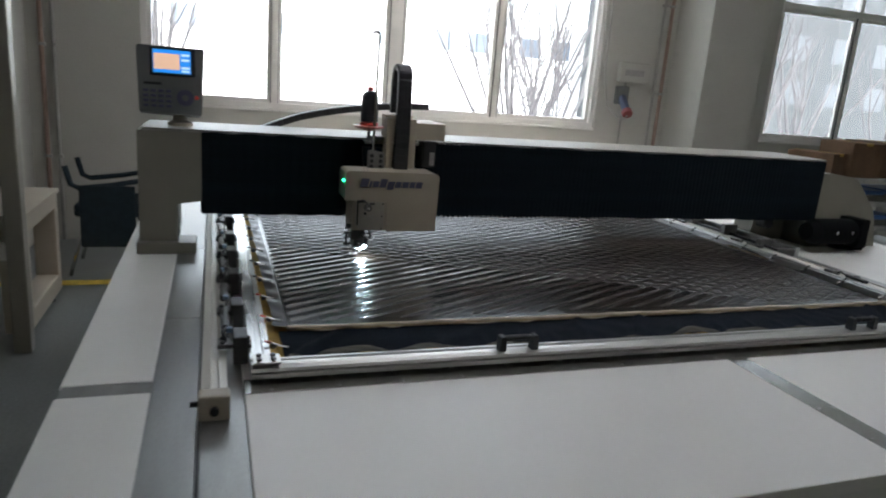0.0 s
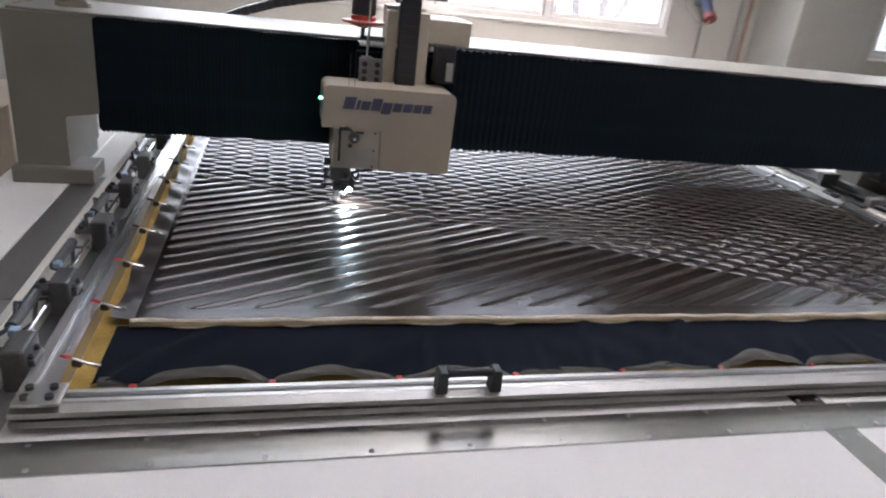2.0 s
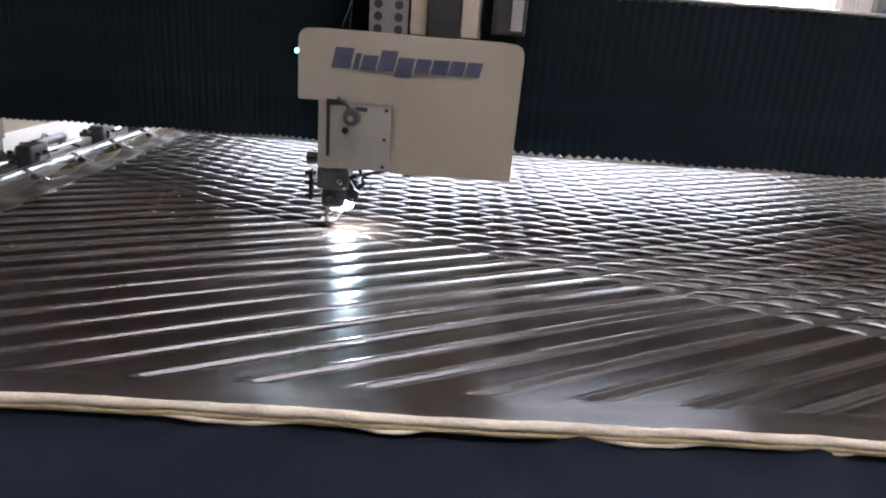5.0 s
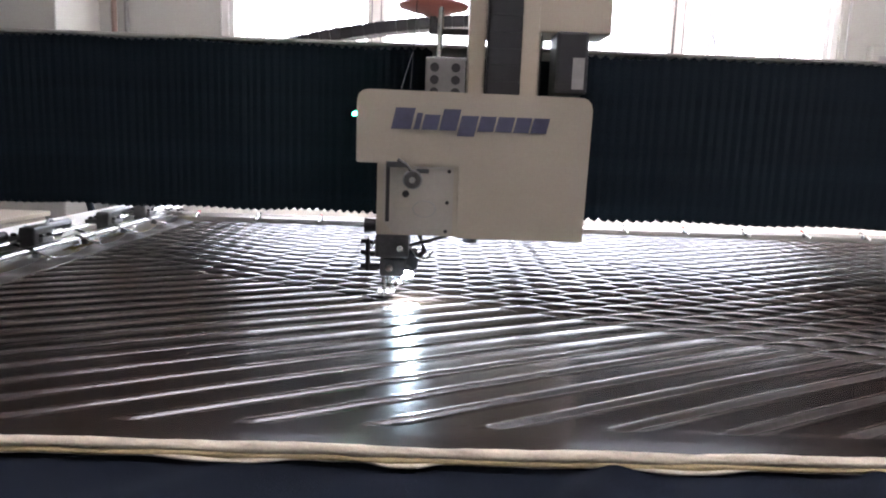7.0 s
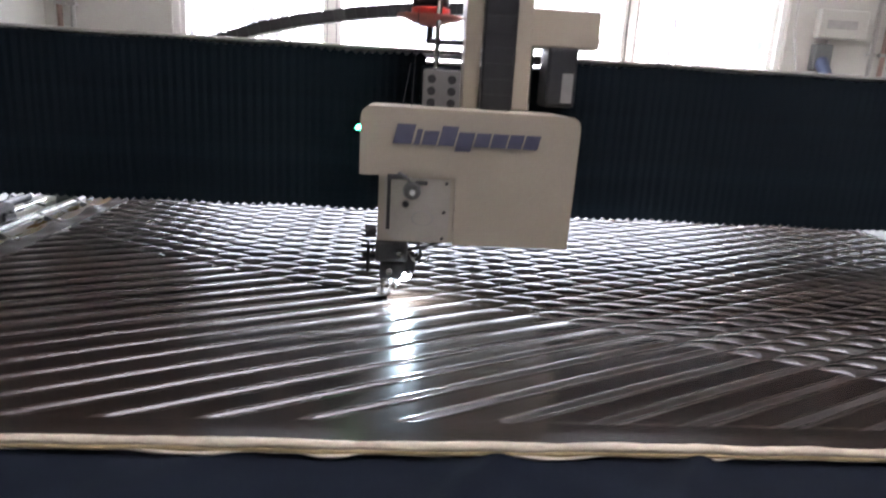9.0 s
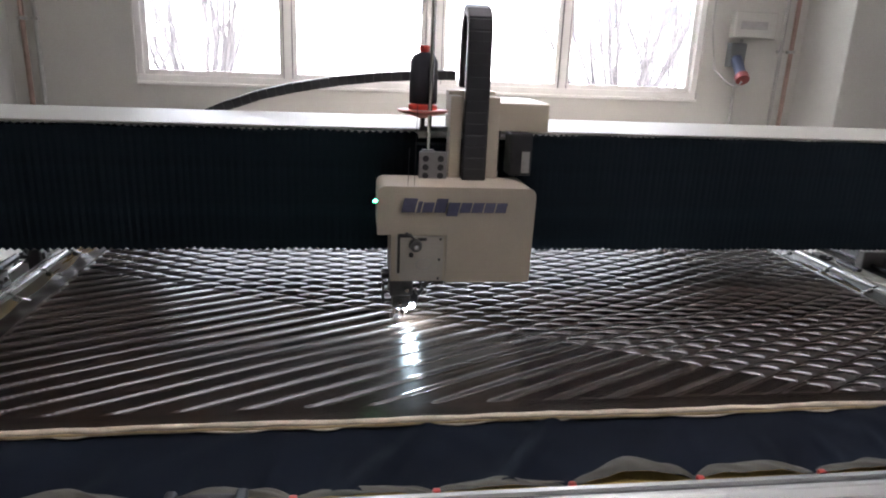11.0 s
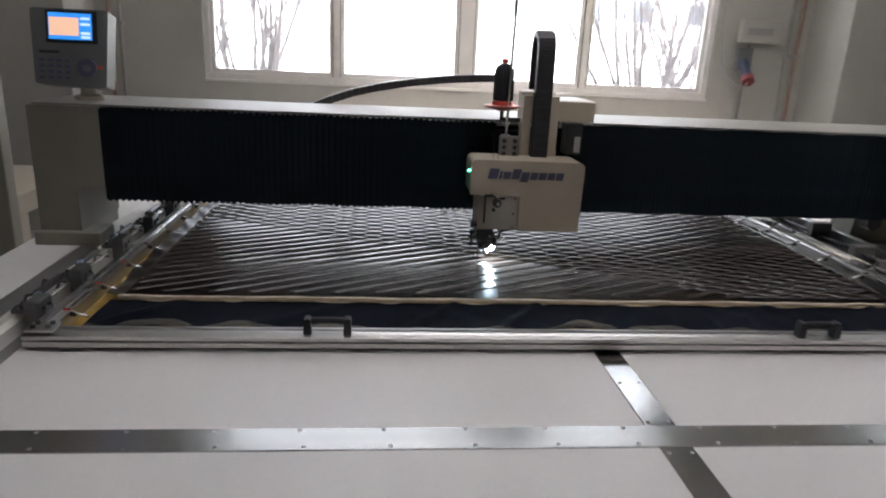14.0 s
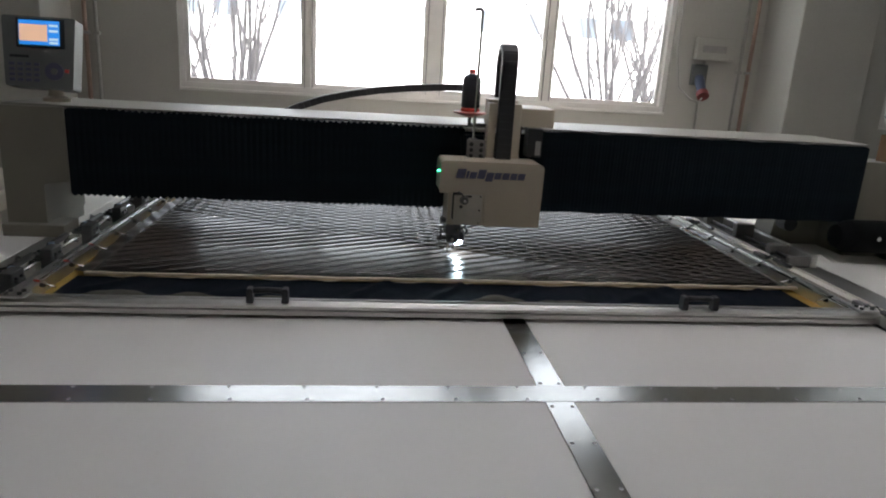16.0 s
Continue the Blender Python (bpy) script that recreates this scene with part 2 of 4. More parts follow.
def prism(bm, outline, axis, a, b):
    """Extrudes an outline of (u, v) between a and b along axis: y takes (x, z), x takes (y, z), z takes (x, y)."""
    put = {"y": lambda u, v, w: (u, w, v), "x": lambda u, v, w: (w, u, v), "z": lambda u, v, w: (u, v, w)}[axis]
    lo = [bm.verts.new(put(u, v, a)) for u, v in outline]
    hi = [bm.verts.new(put(u, v, b)) for u, v in outline]
    n = len(outline)
    bm.faces.new(lo)
    bm.faces.new(hi[::-1])
    for k in range(n):
        bm.faces.new((lo[k], lo[(k + 1) % n], hi[(k + 1) % n], hi[k]))
    return bm


def rounded(corners):
    """An outline of corners (u, v, radius), each rounded with five points."""
    out, n = [], len(corners)
    for i, (u, v, r) in enumerate(corners):
        p = Vector((u, v))
        if not r:
            out.append((u, v))
            continue
        a = (Vector(corners[i - 1][:2]) - p).normalized() * r
        b = (Vector(corners[(i + 1) % n][:2]) - p).normalized() * r
        for k in range(6):
            s = k / 5
            q = (1 - s) ** 2 * (p + a) + 2 * s * (1 - s) * p + s * s * (p + b)
            out.append((q.x, q.y))
    return out


def B():
    return bmesh.new()


def sheet(xs, ys, height):
    """Vertices and faces of a height field over the grid xs, ys."""
    nx, ny = len(xs), len(ys)
    gx, gy = np.meshgrid(xs, ys, indexing="ij")
    v = np.stack([gx, gy, height(gx, gy)], -1).reshape(-1, 3)
    i = np.arange((nx - 1) * (ny - 1))
    a = (i // (ny - 1)) * ny + i % (ny - 1)
    return v, np.stack([a, a + ny, a + ny + 1, a + 1], 1)


def field_part(name, v, f, mat, parent, label="", kind=""):
    b = base_of(parent)
    me = bpy.data.meshes.new(name)
    me.from_pydata((v - np.array(b)).tolist(), [], f.tolist())
    me.materials.append(mat)
    for p in me.polygons:
        p.use_smooth = True
    ob = new(name, me)
    ob.parent = parent
    BASE[ob.name] = b
    return tagged(ob, label, "", "", kind)


FLOOR = -TZ

# ---- the hall ----
WY = 3.41          # inner face of the window wall
X0, X1, Y0, CEIL = -5.0, 11.5, -6.0, 3.5
W1, W2 = (-0.500, 3.669, 0.368), (5.775, 10.0, 0.342)
WTOP = 2.95


def wall_with_openings(name, axis, at, thick, lo, hi, holes, label):
    bm = B()
    u = lo
    for a, b, z0, z1 in holes:
        for s in ((u, a, FLOOR, CEIL), (a, b, FLOOR, z0), (a, b, z1, CEIL)):
            if axis == "y":
                box(bm, s[0], s[1], at, at + thick, s[2], s[3])
            else:
                box(bm, at, at + thick, s[0], s[1], s[2], s[3])
        u = b
    if axis == "y":
        box(bm, u, hi, at, at + thick, FLOOR, CEIL)
    else:
        box(bm, at, at + thick, u, hi, FLOOR, CEIL)
    bmesh.ops.remove_doubles(bm, verts=bm.verts, dist=1e-5)
    return setting(name, bm, M_WALL, label)


wall_with_openings("wall_north", "y", WY, 0.26, X0, X1, [(W1[0], W1[1], W1[2], WTOP), (W2[0], W2[1], W2[2], WTOP)],
                   "off-white painted hall wall with two wide windows")
wall_with_openings("wall_south", "y", Y0 - 0.26, 0.26, X0, X1, [],
                   "off-white painted wall behind the aisle")
wall_with_openings("wall_west", "x", X0 - 0.26, 0.26, Y0 - 0.26, WY + 0.26, [], "off-white painted end wall")
wall_with_openings("wall_east", "x", X1, 0.26, Y0 - 0.26, WY + 0.26, [], "off-white painted end wall")
setting("floor", box(B(), X0 - 0.3, X1 + 0.3, Y0 - 0.3, WY + 0.3, FLOOR - 0.12, FLOOR), M_FLOOR, "grey-green epoxy workshop floor, slightly worn")
# unseen openings: one added to light the quilt, a narrow one before the windows
# the narrow one is placed from the glare on rail and table
ADDED_OPENINGS = ((-1.45, -0.55, 0.8, 3.3), (1.78, 2.12, 0.4, 3.3))
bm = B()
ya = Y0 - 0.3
for y0, y1, x0, x1 in ADDED_OPENINGS:
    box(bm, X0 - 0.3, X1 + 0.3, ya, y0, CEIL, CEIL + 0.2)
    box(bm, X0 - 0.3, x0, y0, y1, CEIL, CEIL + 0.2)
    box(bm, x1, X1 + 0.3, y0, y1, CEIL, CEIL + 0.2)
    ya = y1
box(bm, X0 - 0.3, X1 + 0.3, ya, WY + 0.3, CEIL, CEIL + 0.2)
setting("ceiling", bm, M_CEIL, "plain white ceiling, unseen, with two openings added to let in light")
setting("floor_marking", box(B(), -1.3, -0.3, 2.12, 2.22, FLOOR, FLOOR + 0.004), M_LINE, "worn yellow line painted on the floor")
setting("column_1", box(B(), 4.48, 5.15, 2.88, WY, FLOOR, CEIL, 0.012), M_WALL, "off-white plastered column beside the window")
setting("column_2", box(B(), -2.0, -1.30, 2.88, WY, FLOOR, CEIL, 0.012), M_WALL, "off-white plastered column by the corner")


def window(name, x0, x1, z0, bars, label):
    e = thing(name, (x0, WY, z0), label, "window", "", "structure")
    z1, w, y0, y1 = WTOP, 0.045, WY + 0.02, WY + 0.09
    bm = B()
    box(bm, x0, x1, y0, y1, z0, z0 + w, 0.004)
    box(bm, x0, x1, y0, y1, z1 - w, z1, 0.004)
    box(bm, x0, x0 + w, y0, y1, z0 + w, z1 - w, 0.004)
    box(bm, x1 - w, x1, y0, y1, z0 + w, z1 - w, 0.004)
    part("window_frame", bm, M_FRAME, e)
    part("transom", box(B(), x0 + w, x1 - w, y0 - 0.002, y1, 1.74, 1.81, 0.004), M_FRAME, e)
    part("window_sill", box(B(), x0, x1, WY - 0.012, WY + 0.019, z0 - 0.022, z0 - 0.001, 0.004), M_FRAME, e)
    edges = [x0 + w] + [c for b in bars for c in (b[0] - b[1] / 2, b[0] + b[1] / 2)] + [x1 - w]
    for c, bw in bars:
        part("mullion", box(B(), c - bw / 2, c + bw / 2, y0 - 0.006, y1 - 0.01, z0 + w, 1.74, 0.004), M_FRAME, e)
        part("mullion", box(B(), c - bw / 2, c + bw / 2, y0 - 0.006, y1 - 0.01, 1.81, z1 - w, 0.004), M_FRAME, e)
        for sx in (c - bw / 2 - 0.005, c + bw / 2 + 0.001):
            part("seal", box(B(), sx, sx + 0.004, y0 - 0.004, y0 + 0.017, z0 + w, 1.74), M_DARKMETAL, e, "dark rubber seal")
    for k in range(0, len(edges), 2):
        a, b = edges[k], edges[k + 1]
        s = 0.034
        ys = y0 + 0.018 + (0.02 if k % 4 else 0.0)
        bm = B()
        box(bm, a, b, ys, ys + 0.03, z0 + w, z0 + w + s, 0.003)
        box(bm, a, b, ys, ys + 0.03, 1.74 - s, 1.74, 0.003)
        box(bm, a, a + s, ys, ys + 0.03, z0 + w + s, 1.74 - s, 0.003)
        box(bm, b - s, b, ys, ys + 0.03, z0 + w + s, 1.74 - s, 0.003)
        part("sash", bm, M_FRAME, e)
        for za, zb in ((z0 + w + s, 1.74 - s), (1.81, z1 - w)):
            p = part("pane", box(B(), a + (s if za < 1.7 else 0), b - (s if za < 1.7 else 0), ys + 0.012, ys + 0.018, za, zb), M_GLASS, e)
            p.visible_shadow = False
    return e


window("window_1", *W1, [(0.535, 0.055), (1.583, 0.115), (2.577, 0.055)], "wide white-framed sliding window with four panes")
window("window_2", *W2, [(6.9, 0.055), (7.94, 0.115), (8.98, 0.055)], "white-framed sliding window beside the column")

# ---- outdoors ----
setting("ground", box(B(), -400, 400, WY + 0.3, 900, FLOOR - 0.9, FLOOR - 0.6), M_SNOW, "pale snow-bright ground outside")
setting("ground_south", box(B(), -400, 400, -900, Y0 - 0.3, FLOOR - 0.9, FLOOR - 0.6), M_SNOW, "pale ground behind the hall")


def grow(bm, p, d, length, r, depth, rng):
    pts, radii, q = [p.copy()], [r], d.copy()
    for k in range(4):
        q = (q + Vector((rng.uniform(-.16, .16), rng.uniform(-.16, .16), rng.uniform(-.02, .14)))).normalized()
        p = p + q * length / 4
        pts.append(p.copy())
        radii.append(r * (1 - 0.16 * (k + 1)))
    tube(bm, pts, radii, 5 if depth > 1 else 4)
    if depth > 0:
        for k in range(rng.choice((2, 2, 3))):
            i = rng.randint(1, 4)
            side = Vector((rng.uniform(-1, 1), rng.uniform(-.7, .7), rng.uniform(.25, 1.0))).normalized()
            grow(bm, pts[i], (q * 0.9 + side * 0.75).normalized(), length * rng.uniform(.55, .8), radii[i] * 0.6, depth - 1, rng)


def tree(x, y, seed, stems, height):
    rng = random.Random(seed)
    z = FLOOR - 0.6
    e = thing("bare_tree", (x, y, z), "leafless winter tree with many upright branches outside", "tree", "bare trees outside")
    part("trunk", cyl(B(), (x, y, z - 0.05), (x, y, z + 0.5), 0.15, 0.12, 10), M_BARK, e)
    bm = B()
    for k in range(stems):
        a = (k + 0.5) / stems * 2 - 1
        d = Vector((a * 0.42 + rng.uniform(-.06, .06), rng.uniform(-.25, .25), 1)).normalized()
        grow(bm, Vector((x + a * 0.08, y, z + 0.42)), d, height * rng.uniform(.42, .55), 0.034 + 0.014 * rng.random(), 4, rng)
    part("branches", bm, M_BARK, e)


for k, (x, y, stems, hh) in enumerate(((-0.95, 8.0, 13, 6.4), (-2.5, 9.6, 10, 6.2), (5.0, 8.2, 14, 6.4), (6.7, 10.2, 11, 6.4),
                                       (10.3, 8.6, 8, 6.2), (12.7, 9.6, 8, 6.2), (15.6, 9.6, 7, 6.0))):
    tree(x, y, 11 + k, stems, hh)

house = thing("far_building", (4, 60, FLOOR - 0.6), "pale far building with bluish windows behind the trees", "building")
part("wall", box(B(), -40, 70, 60, 72, FLOOR - 0.6, 6.6), M_FACADE, house)
part("roof", box(B(), -40.4, 70.4, 59.6, 72.4, 6.6, 7.0), M_FACADE, house)
pane_me = mesh_of("window", box(B(), -1.0, 1.0, -0.03, 0.03, -0.9, 0.9), M_FARGLASS)
for k in range(24):
    again("window", pane_me, house, Matrix.Translation((-37 + 4.4 * k + (0.5 if k % 2 else -0.5), 59.985, 4.6)))

dull_me = mesh_of("window", box(B(), -1.0, 1.0, -0.03, 0.03, -0.9, 0.9), M_DULLGLASS)
block = thing("grey_building", (60, 40, FLOOR - 0.6), "grey-blue office block across the yard", "building")
part("wall", box(B(), 31, 96, 40, 52, FLOOR - 0.6, 23), M_GREYFACADE, block)
part("roof", box(B(), 30.6, 96.4, 39.6, 52.4, 23, 23.5), M_GREYFACADE, block)
for k in range(14):
    for j in range(6):
        again("window", dull_me, block, Matrix.Translation((34 + 4.4 * k, 39.985, 2.0 + 3.4 * j)))

# ---- conduits and socket on the window wall ----
def pipe(name, pts, r, mat, label, category="pipe"):
    e = thing(name, (pts[0][0], pts[0][1], pts[0][2]), label, category)
    part("pipe_run", tube(B(), pts, r, 10), mat, e, smooth=True)
    for p in pts[1:-1]:
        part("clip", box(B(), p[0] - r * 1.6, p[0] + r * 1.6, p[1] - r, WY, p[2] - 0.012, p[2] + 0.012, 0.003), M_PIPE, e)
    return e


for x, r, m, lab in ((4.30, 0.014, M_PIPE, "grey conduit running up the wall"), (4.385, 0.017, M_REDPIPE, "faded red pipe running up the wall"),
                     (-1.19, 0.017, M_REDPIPE, "faded red pipe running up the wall"), (-1.11, 0.014, M_PIPE, "grey conduit running up the wall")):
    pipe("wall_pipe", [(x, WY - r - 0.012, z) for z in (FLOOR, -0.1, 0.75, 1.6, 2.4, 3.1, CEIL)], r, m, lab)
pipe("socket_conduit", [(3.97, WY - 0.012, FLOOR), (3.97, WY - 0.012, 0.0), (3.97, WY - 0.012, 0.83)], 0.012, M_PIPE, "thin conduit below the socket box")

sock = thing("socket_box", (4.03, WY, 0.83), "pale wall switch box with an indicator strip", "socket box")
part("housing", box(B(), 3.86, 4.21, WY - 0.07, WY, 0.84, 1.03, 0.012), M_WALL, sock)
part("cover", box(B(), 3.91, 4.13, WY - 0.074, WY - 0.07, 0.90, 0.96, 0.003), M_PIPE, sock, "grey indicator strip")
plug = thing("industrial_plug", (3.92, WY - 0.1, 0.55), "dull red and dark blue industrial plug in a wall socket", "plug")
part("socket", box(B(), 3.86, 3.99, WY - 0.07, WY, 0.62, 0.80, 0.012), M_GREYPL, plug)
part("shell", cyl(B(), (3.92, WY - 0.06, 0.68), (3.90, WY - 0.20, 0.56), 0.045, 0.04), M_PLUG, plug, "dark blue plug shell")
part("ring", cyl(B(), (3.90, WY - 0.20, 0.56), (3.895, WY - 0.235, 0.53), 0.052, 0.05), M_PLUGRED, plug, "dull red plug ring")
part("cable", tube(B(), [(3.89, WY - 0.23, 0.52), (3.85, WY - 0.25, 0.48), (3.80, WY - 0.2, 0.50), (3.73, WY - 0.1, 0.60), (3.70, WY - 0.04, 0.9),
                         (3.70, WY - 0.03, 1.7)], 0.007, 8), M_PIPE, plug, smooth=True)

# ---- quilting table ----
TX0, TX1, TY0, TY1 = 0.106, 2.53, -1.78, 1.75
table = thing("quilting_table", (1.4, 0, FLOOR), "large pale laminate table crossed by screwed steel strips", "table")
SX0, SX1, SY0, SY1 = 1.415, 1.478, -1.219, -1.148
for a, b, c, d in ((TX0, SX0, TY0, SY0), (SX1, TX1, TY0, SY0), (TX0, SX0, SY1, TY1), (SX1, TX1, SY1, TY1)):
    part("top_panel", box(B(), a, b, c, d, -0.03, 0, 0.0015, 1), M_TABLE, table)
part("steel_strip", box(B(), TX0, TX1, SY0 + 0.0005, SY1 - 0.0005, -0.028, 0.0015, 0.0008, 1), M_STEEL, table, "stainless joint strip across the table")
part("steel_strip", box(B(), SX0 + 0.0005, SX1 - 0.0005, TY0, SY0, -0.028, 0.0012, 0.0008, 1), M_STEELY, table, "stainless joint strip along the table")
part("steel_strip", box(B(), SX0 + 0.0005, SX1 - 0.0005, SY1, TY1, -0.028, 0.0012, 0.0008, 1), M_STEELY, table, "stainless joint strip along the table")
screw_me = mesh_of("screw", lathe(B(), [(0.0045, 0), (0.0045, 0.0008), (0.0035, 0.0014), (0.001, 0.0010)], (0, 0, 0), 10), M_SCREW)
for k in range(17):
    x = 0.152 + 0.152 * k
    for y in (SY0 + 0.010, SY1 - 0.009):
        again("screw", screw_me, table, Matrix.Translation((x + (0.012 if y < -1.18 else 0), y, 0.0015)))
for k in range(4):
    for x in (SX0 + 0.01, SX1 - 0.01):
        again("screw", screw_me, table, Matrix.Translation((x, SY0 - 0.02 - 0.14 * k, 0.0012)))
        again("screw", screw_me, table, Matrix.Translation((x, SY1 + 0.012 + 0.16 * k, 0.0012)))
for y in (TY0 + 0.02, TY1 - 0.06):
    part("apron", box(B(), TX0 + 0.05, TX1 - 0.05, y, y + 0.03, -0.16, -0.031), M_DECK, table)
for x in (TX0 + 0.06, 1.40, TX1 - 0.12):
    for y in (TY0 + 0.06, -0.1, TY1 - 0.14):
        part("leg", box(B(), x, x + 0.06, y, y + 0.06, FLOOR, -0.031, 0.004), M_DECK, table)


def deck(name, xa, xb, xp0, xp1, label):
    """A side deck: painted panels along the outside, a steel cover plate along the guide."""
    e = thing(name, ((xa + xb) / 2, 0, FLOOR), label, "deck", "side decks")
    for y0, y1 in ((-1.80, -1.176), (-1.120, 1.75)):
        part("panel", box(B(), xa, xb, y0, y1, -0.03, 0.0, 0.004), M_DECK, e)
    part("seam_strip", box(B(), xa + 0.006, xb, -1.1755, -1.1205, -0.03, -0.002), M_PLATE, e, "steel joint plate")
    for y0, y1 in ((-1.80, -0.72), (-0.716, 0.05)):
        part("cover_plate", box(B(), xp0, xp1, y0, y1, -0.03, -0.001, 0.001, 1), M_PLATE, e, "bare steel cover plate")
    part("back_plate", box(B(), xp0, xp1, 0.054, 1.75, -0.03, -0.001, 0.001, 1), M_DECK, e, "white painted back plate")
    part("side_skirt", box(B(), xa + 0.02, xb - 0.02, -1.78, 1.73, FLOOR, -0.031), M_DECK, e)
    return e


deck("side_deck", -0.272, -0.087, -0.0865, 0.0095, "pale painted side deck with a steel cover plate")
deck("side_deck", 2.781, 3.60, 2.606, 2.7805, "pale painted side deck with a steel cover plate")


def guide(name, xa, xb, inner, label):
    e = thing(name, ((xa + xb) / 2, 0, 0), label, "linear guide", "linear guides")
    part("bed", box(B(), min(xa, inner), max(xb, inner), -1.80, 1.75, -0.03, -0.004, 0.001, 1), M_PLATE, e, "steel bed plate")
    w = xb - xa
    bm = prism(B(), [(xa, -0.004), (xb, -0.004), (xb, 0.030), (xb - 0.30 * w, 0.036), (xb - 0.34 * w, 0.024), (xa + 0.40 * w, 0.024), (xa + 0.36 * w, 0.036),
                     (xa, 0.030)], "y", -1.28, 1.70)
    part("rail", bm, M_BEAM, e, "white ribbed guide rail")
    part("end_cap", box(B(), xa - 0.004, xb + 0.004, -1.325, -1.282, -0.003, 0.052, 0.006), M_PAINT, e, "cream cast end cap")
    part("end_screw", cyl(B(), ((xa + xb) / 2, -1.335, 0.022), ((xa + xb) / 2, -1.324, 0.022), 0.009), M_BLACK, e)
    part("adjuster", cyl(B(), (xa - 0.02, -1.30, 0.026), (xa - 0.003, -1.30, 0.026), 0.006), M_DARKMETAL, e)
    part("slit", box(B(), xa - 0.0045, xa - 0.001, -1.80, 1.70, -0.004, 0.001), M_BLACK, e)
    return e


guide("guide_rail", 0.016, 0.070, 0.1045, "white aluminium linear guide with a cream end cap")
guide("guide_rail", 2.550, 2.604, 2.5315, "white aluminium linear guide with a cream end cap")

channel = thing("cable_channel", (2.70, 0.7, -0.001), "pale aluminium cable channel beside the frame", "cable channel")
part("outer_wall", box(B(), 2.735, 2.760, -0.16, 1.70, 0.0, 0.046, 0.002, 1), M_ALUY, channel)
part("trough", box(B(), 2.645, 2.7345, -0.14, 1.70, 0.0, 0.012), M_DARKMETAL, channel, "dark channel floor")
part("end_plate", box(B(), 2.640, 2.734, -0.16, -0.1405, 0.0, 0.038, 0.003, 1), M_BRACKET, channel)
for k in range(6):
    y = -0.02 + 0.26 * k
    part("cross_bracket", box(B(), 2.650, 2.7345, y, y + 0.035, 0.0125, 0.05 + 0.02 * (k % 2), 0.003, 1), M_BRACKET, channel)
part("cable", tube(B(), [(2.68, -0.13, 0.02), (2.69, 0.2, 0.022), (2.675, 0.7, 0.022), (2.69, 1.2, 0.022), (2.68, 1.69, 0.02)], 0.008, 8), M_BLACK, channel, smooth=True)

# ---- gantry ----
gantry = thing("gantry", (1.5, 0.15, -0.002), "cream steel gantry with a long black pleated bellows", "gantry")
part("beam", box(B(), 0.007, 3.0, 0.034, 0.34, 0.165, 0.440, 0.01), M_BEAM, gantry)
part("top_cover", box(B(), -0.2, 3.0, 0.006, 0.35, 0.453, 0.461, 0.003), M_COVER, gantry, "pale beam cover")
PW = 0.024
bm = B()
ring = []
for u, r in ((-0.5, 0), (0.0, 1), (0.5, 0)):
    za, zb = (0.147, 0.4520) if r else (0.157, 0.4440)
    yf = 0.0 if r else 0.0010
    ring.append([bm.verts.new((u * PW, yf, za)), bm.verts.new((u * PW, yf, zb)), bm.verts.new((u * PW, 0.032, zb)), bm.verts.new((u * PW, 0.032, za))])
for a, b in zip(ring, ring[1:]):
    for q in range(4):
        bm.faces.new((a[q], a[(q + 1) % 4], b[(q + 1) % 4], b[q]))
pleat_me = mesh_of("pleat", bm, M_BELLOWS)
bellows = part("bellows", box(B(), 0.004, 2.996, 0.0325, 0.0338, 0.16, 0.435), M_BELLOWS, gantry, "black pleated bellows")
# the bellows folds up on one side of the head and opens on the other
NLEFT, NRIGHT, GAP0, GAP1 = 64, 100, 0.496 + 0.105, 0.496 + 0.345
PLEATS = []
for k in range(NLEFT + NRIGHT):
    jz, jy = 0.0016 * math.sin(k * 12.9898), 0.0003 * math.sin(k * 7.7)
    u = (k + 0.5) / NLEFT if k < NLEFT else (k - NLEFT + 0.5) / NRIGHT
    u += 0.05 / NLEFT * math.sin(k * 4.3)
    PLEATS.append((again("pleat", pleat_me, bellows, Matrix.Translation((0, jy, jz))), k < NLEFT, u))
part("left_post", prism(B(), rounded([(-0.215, 0.045, 0), (-0.085, 0.045, 0), (-0.085, 0.185, 0.012), (0.0015, 0.197, 0), (0.0015, 0.4525, 0), (-0.215, 0.4525, 0.006)]),
                        "y", 0.0, 0.33), M_POST, gantry)
part("foot_plate", box(B(), -0.225, -0.02, -0.03, 0.10, 0.001, 0.0445, 0.004), M_POST, gantry)
part("rear_foot", box(B(), -0.21, -0.09, 0.101, 0.33, 0.001, 0.0445, 0.004), M_POST, gantry)
part("right_post", prism(B(), rounded([(3.0015, 0.002, 0), (3.49, 0.002, 0), (3.44, 0.19, 0.05), (3.27, 0.37, 0.05), (3.10, 0.390, 0), (3.0015, 0.390, 0)]),
                         "y", 0.03, 0.34), M_POST, gantry)
part("right_cheek", prism(B(), [(2.78, 0.002), (3.001, 0.002), (3.001, 0.16), (2.80, 0.16)], "y", 0.20, 0.33), M_POST, gantry)
bm = cyl(B(), (2.93, -0.06, 0.105), (3.17, -0.06, 0.105), 0.066, None, 28)
cyl(bm, (2.885, -0.06, 0.105), (2.9295, -0.06, 0.105), 0.045, 0.064, 28)
mot = part("drive_motor", bm, M_MOTOR, gantry, "round black drive motor")
part("motor_flange", box(B(), 3.1705, 3.235, -0.128, 0.008, 0.030, 0.180, 0.012), M_MOTOR, mot)
for x in (3.02, 3.12):
    part("motor_bolt", cyl(B(), (x, -0.131, 0.112), (x, -0.122, 0.112), 0.009, None, 12), M_CHROME, mot)
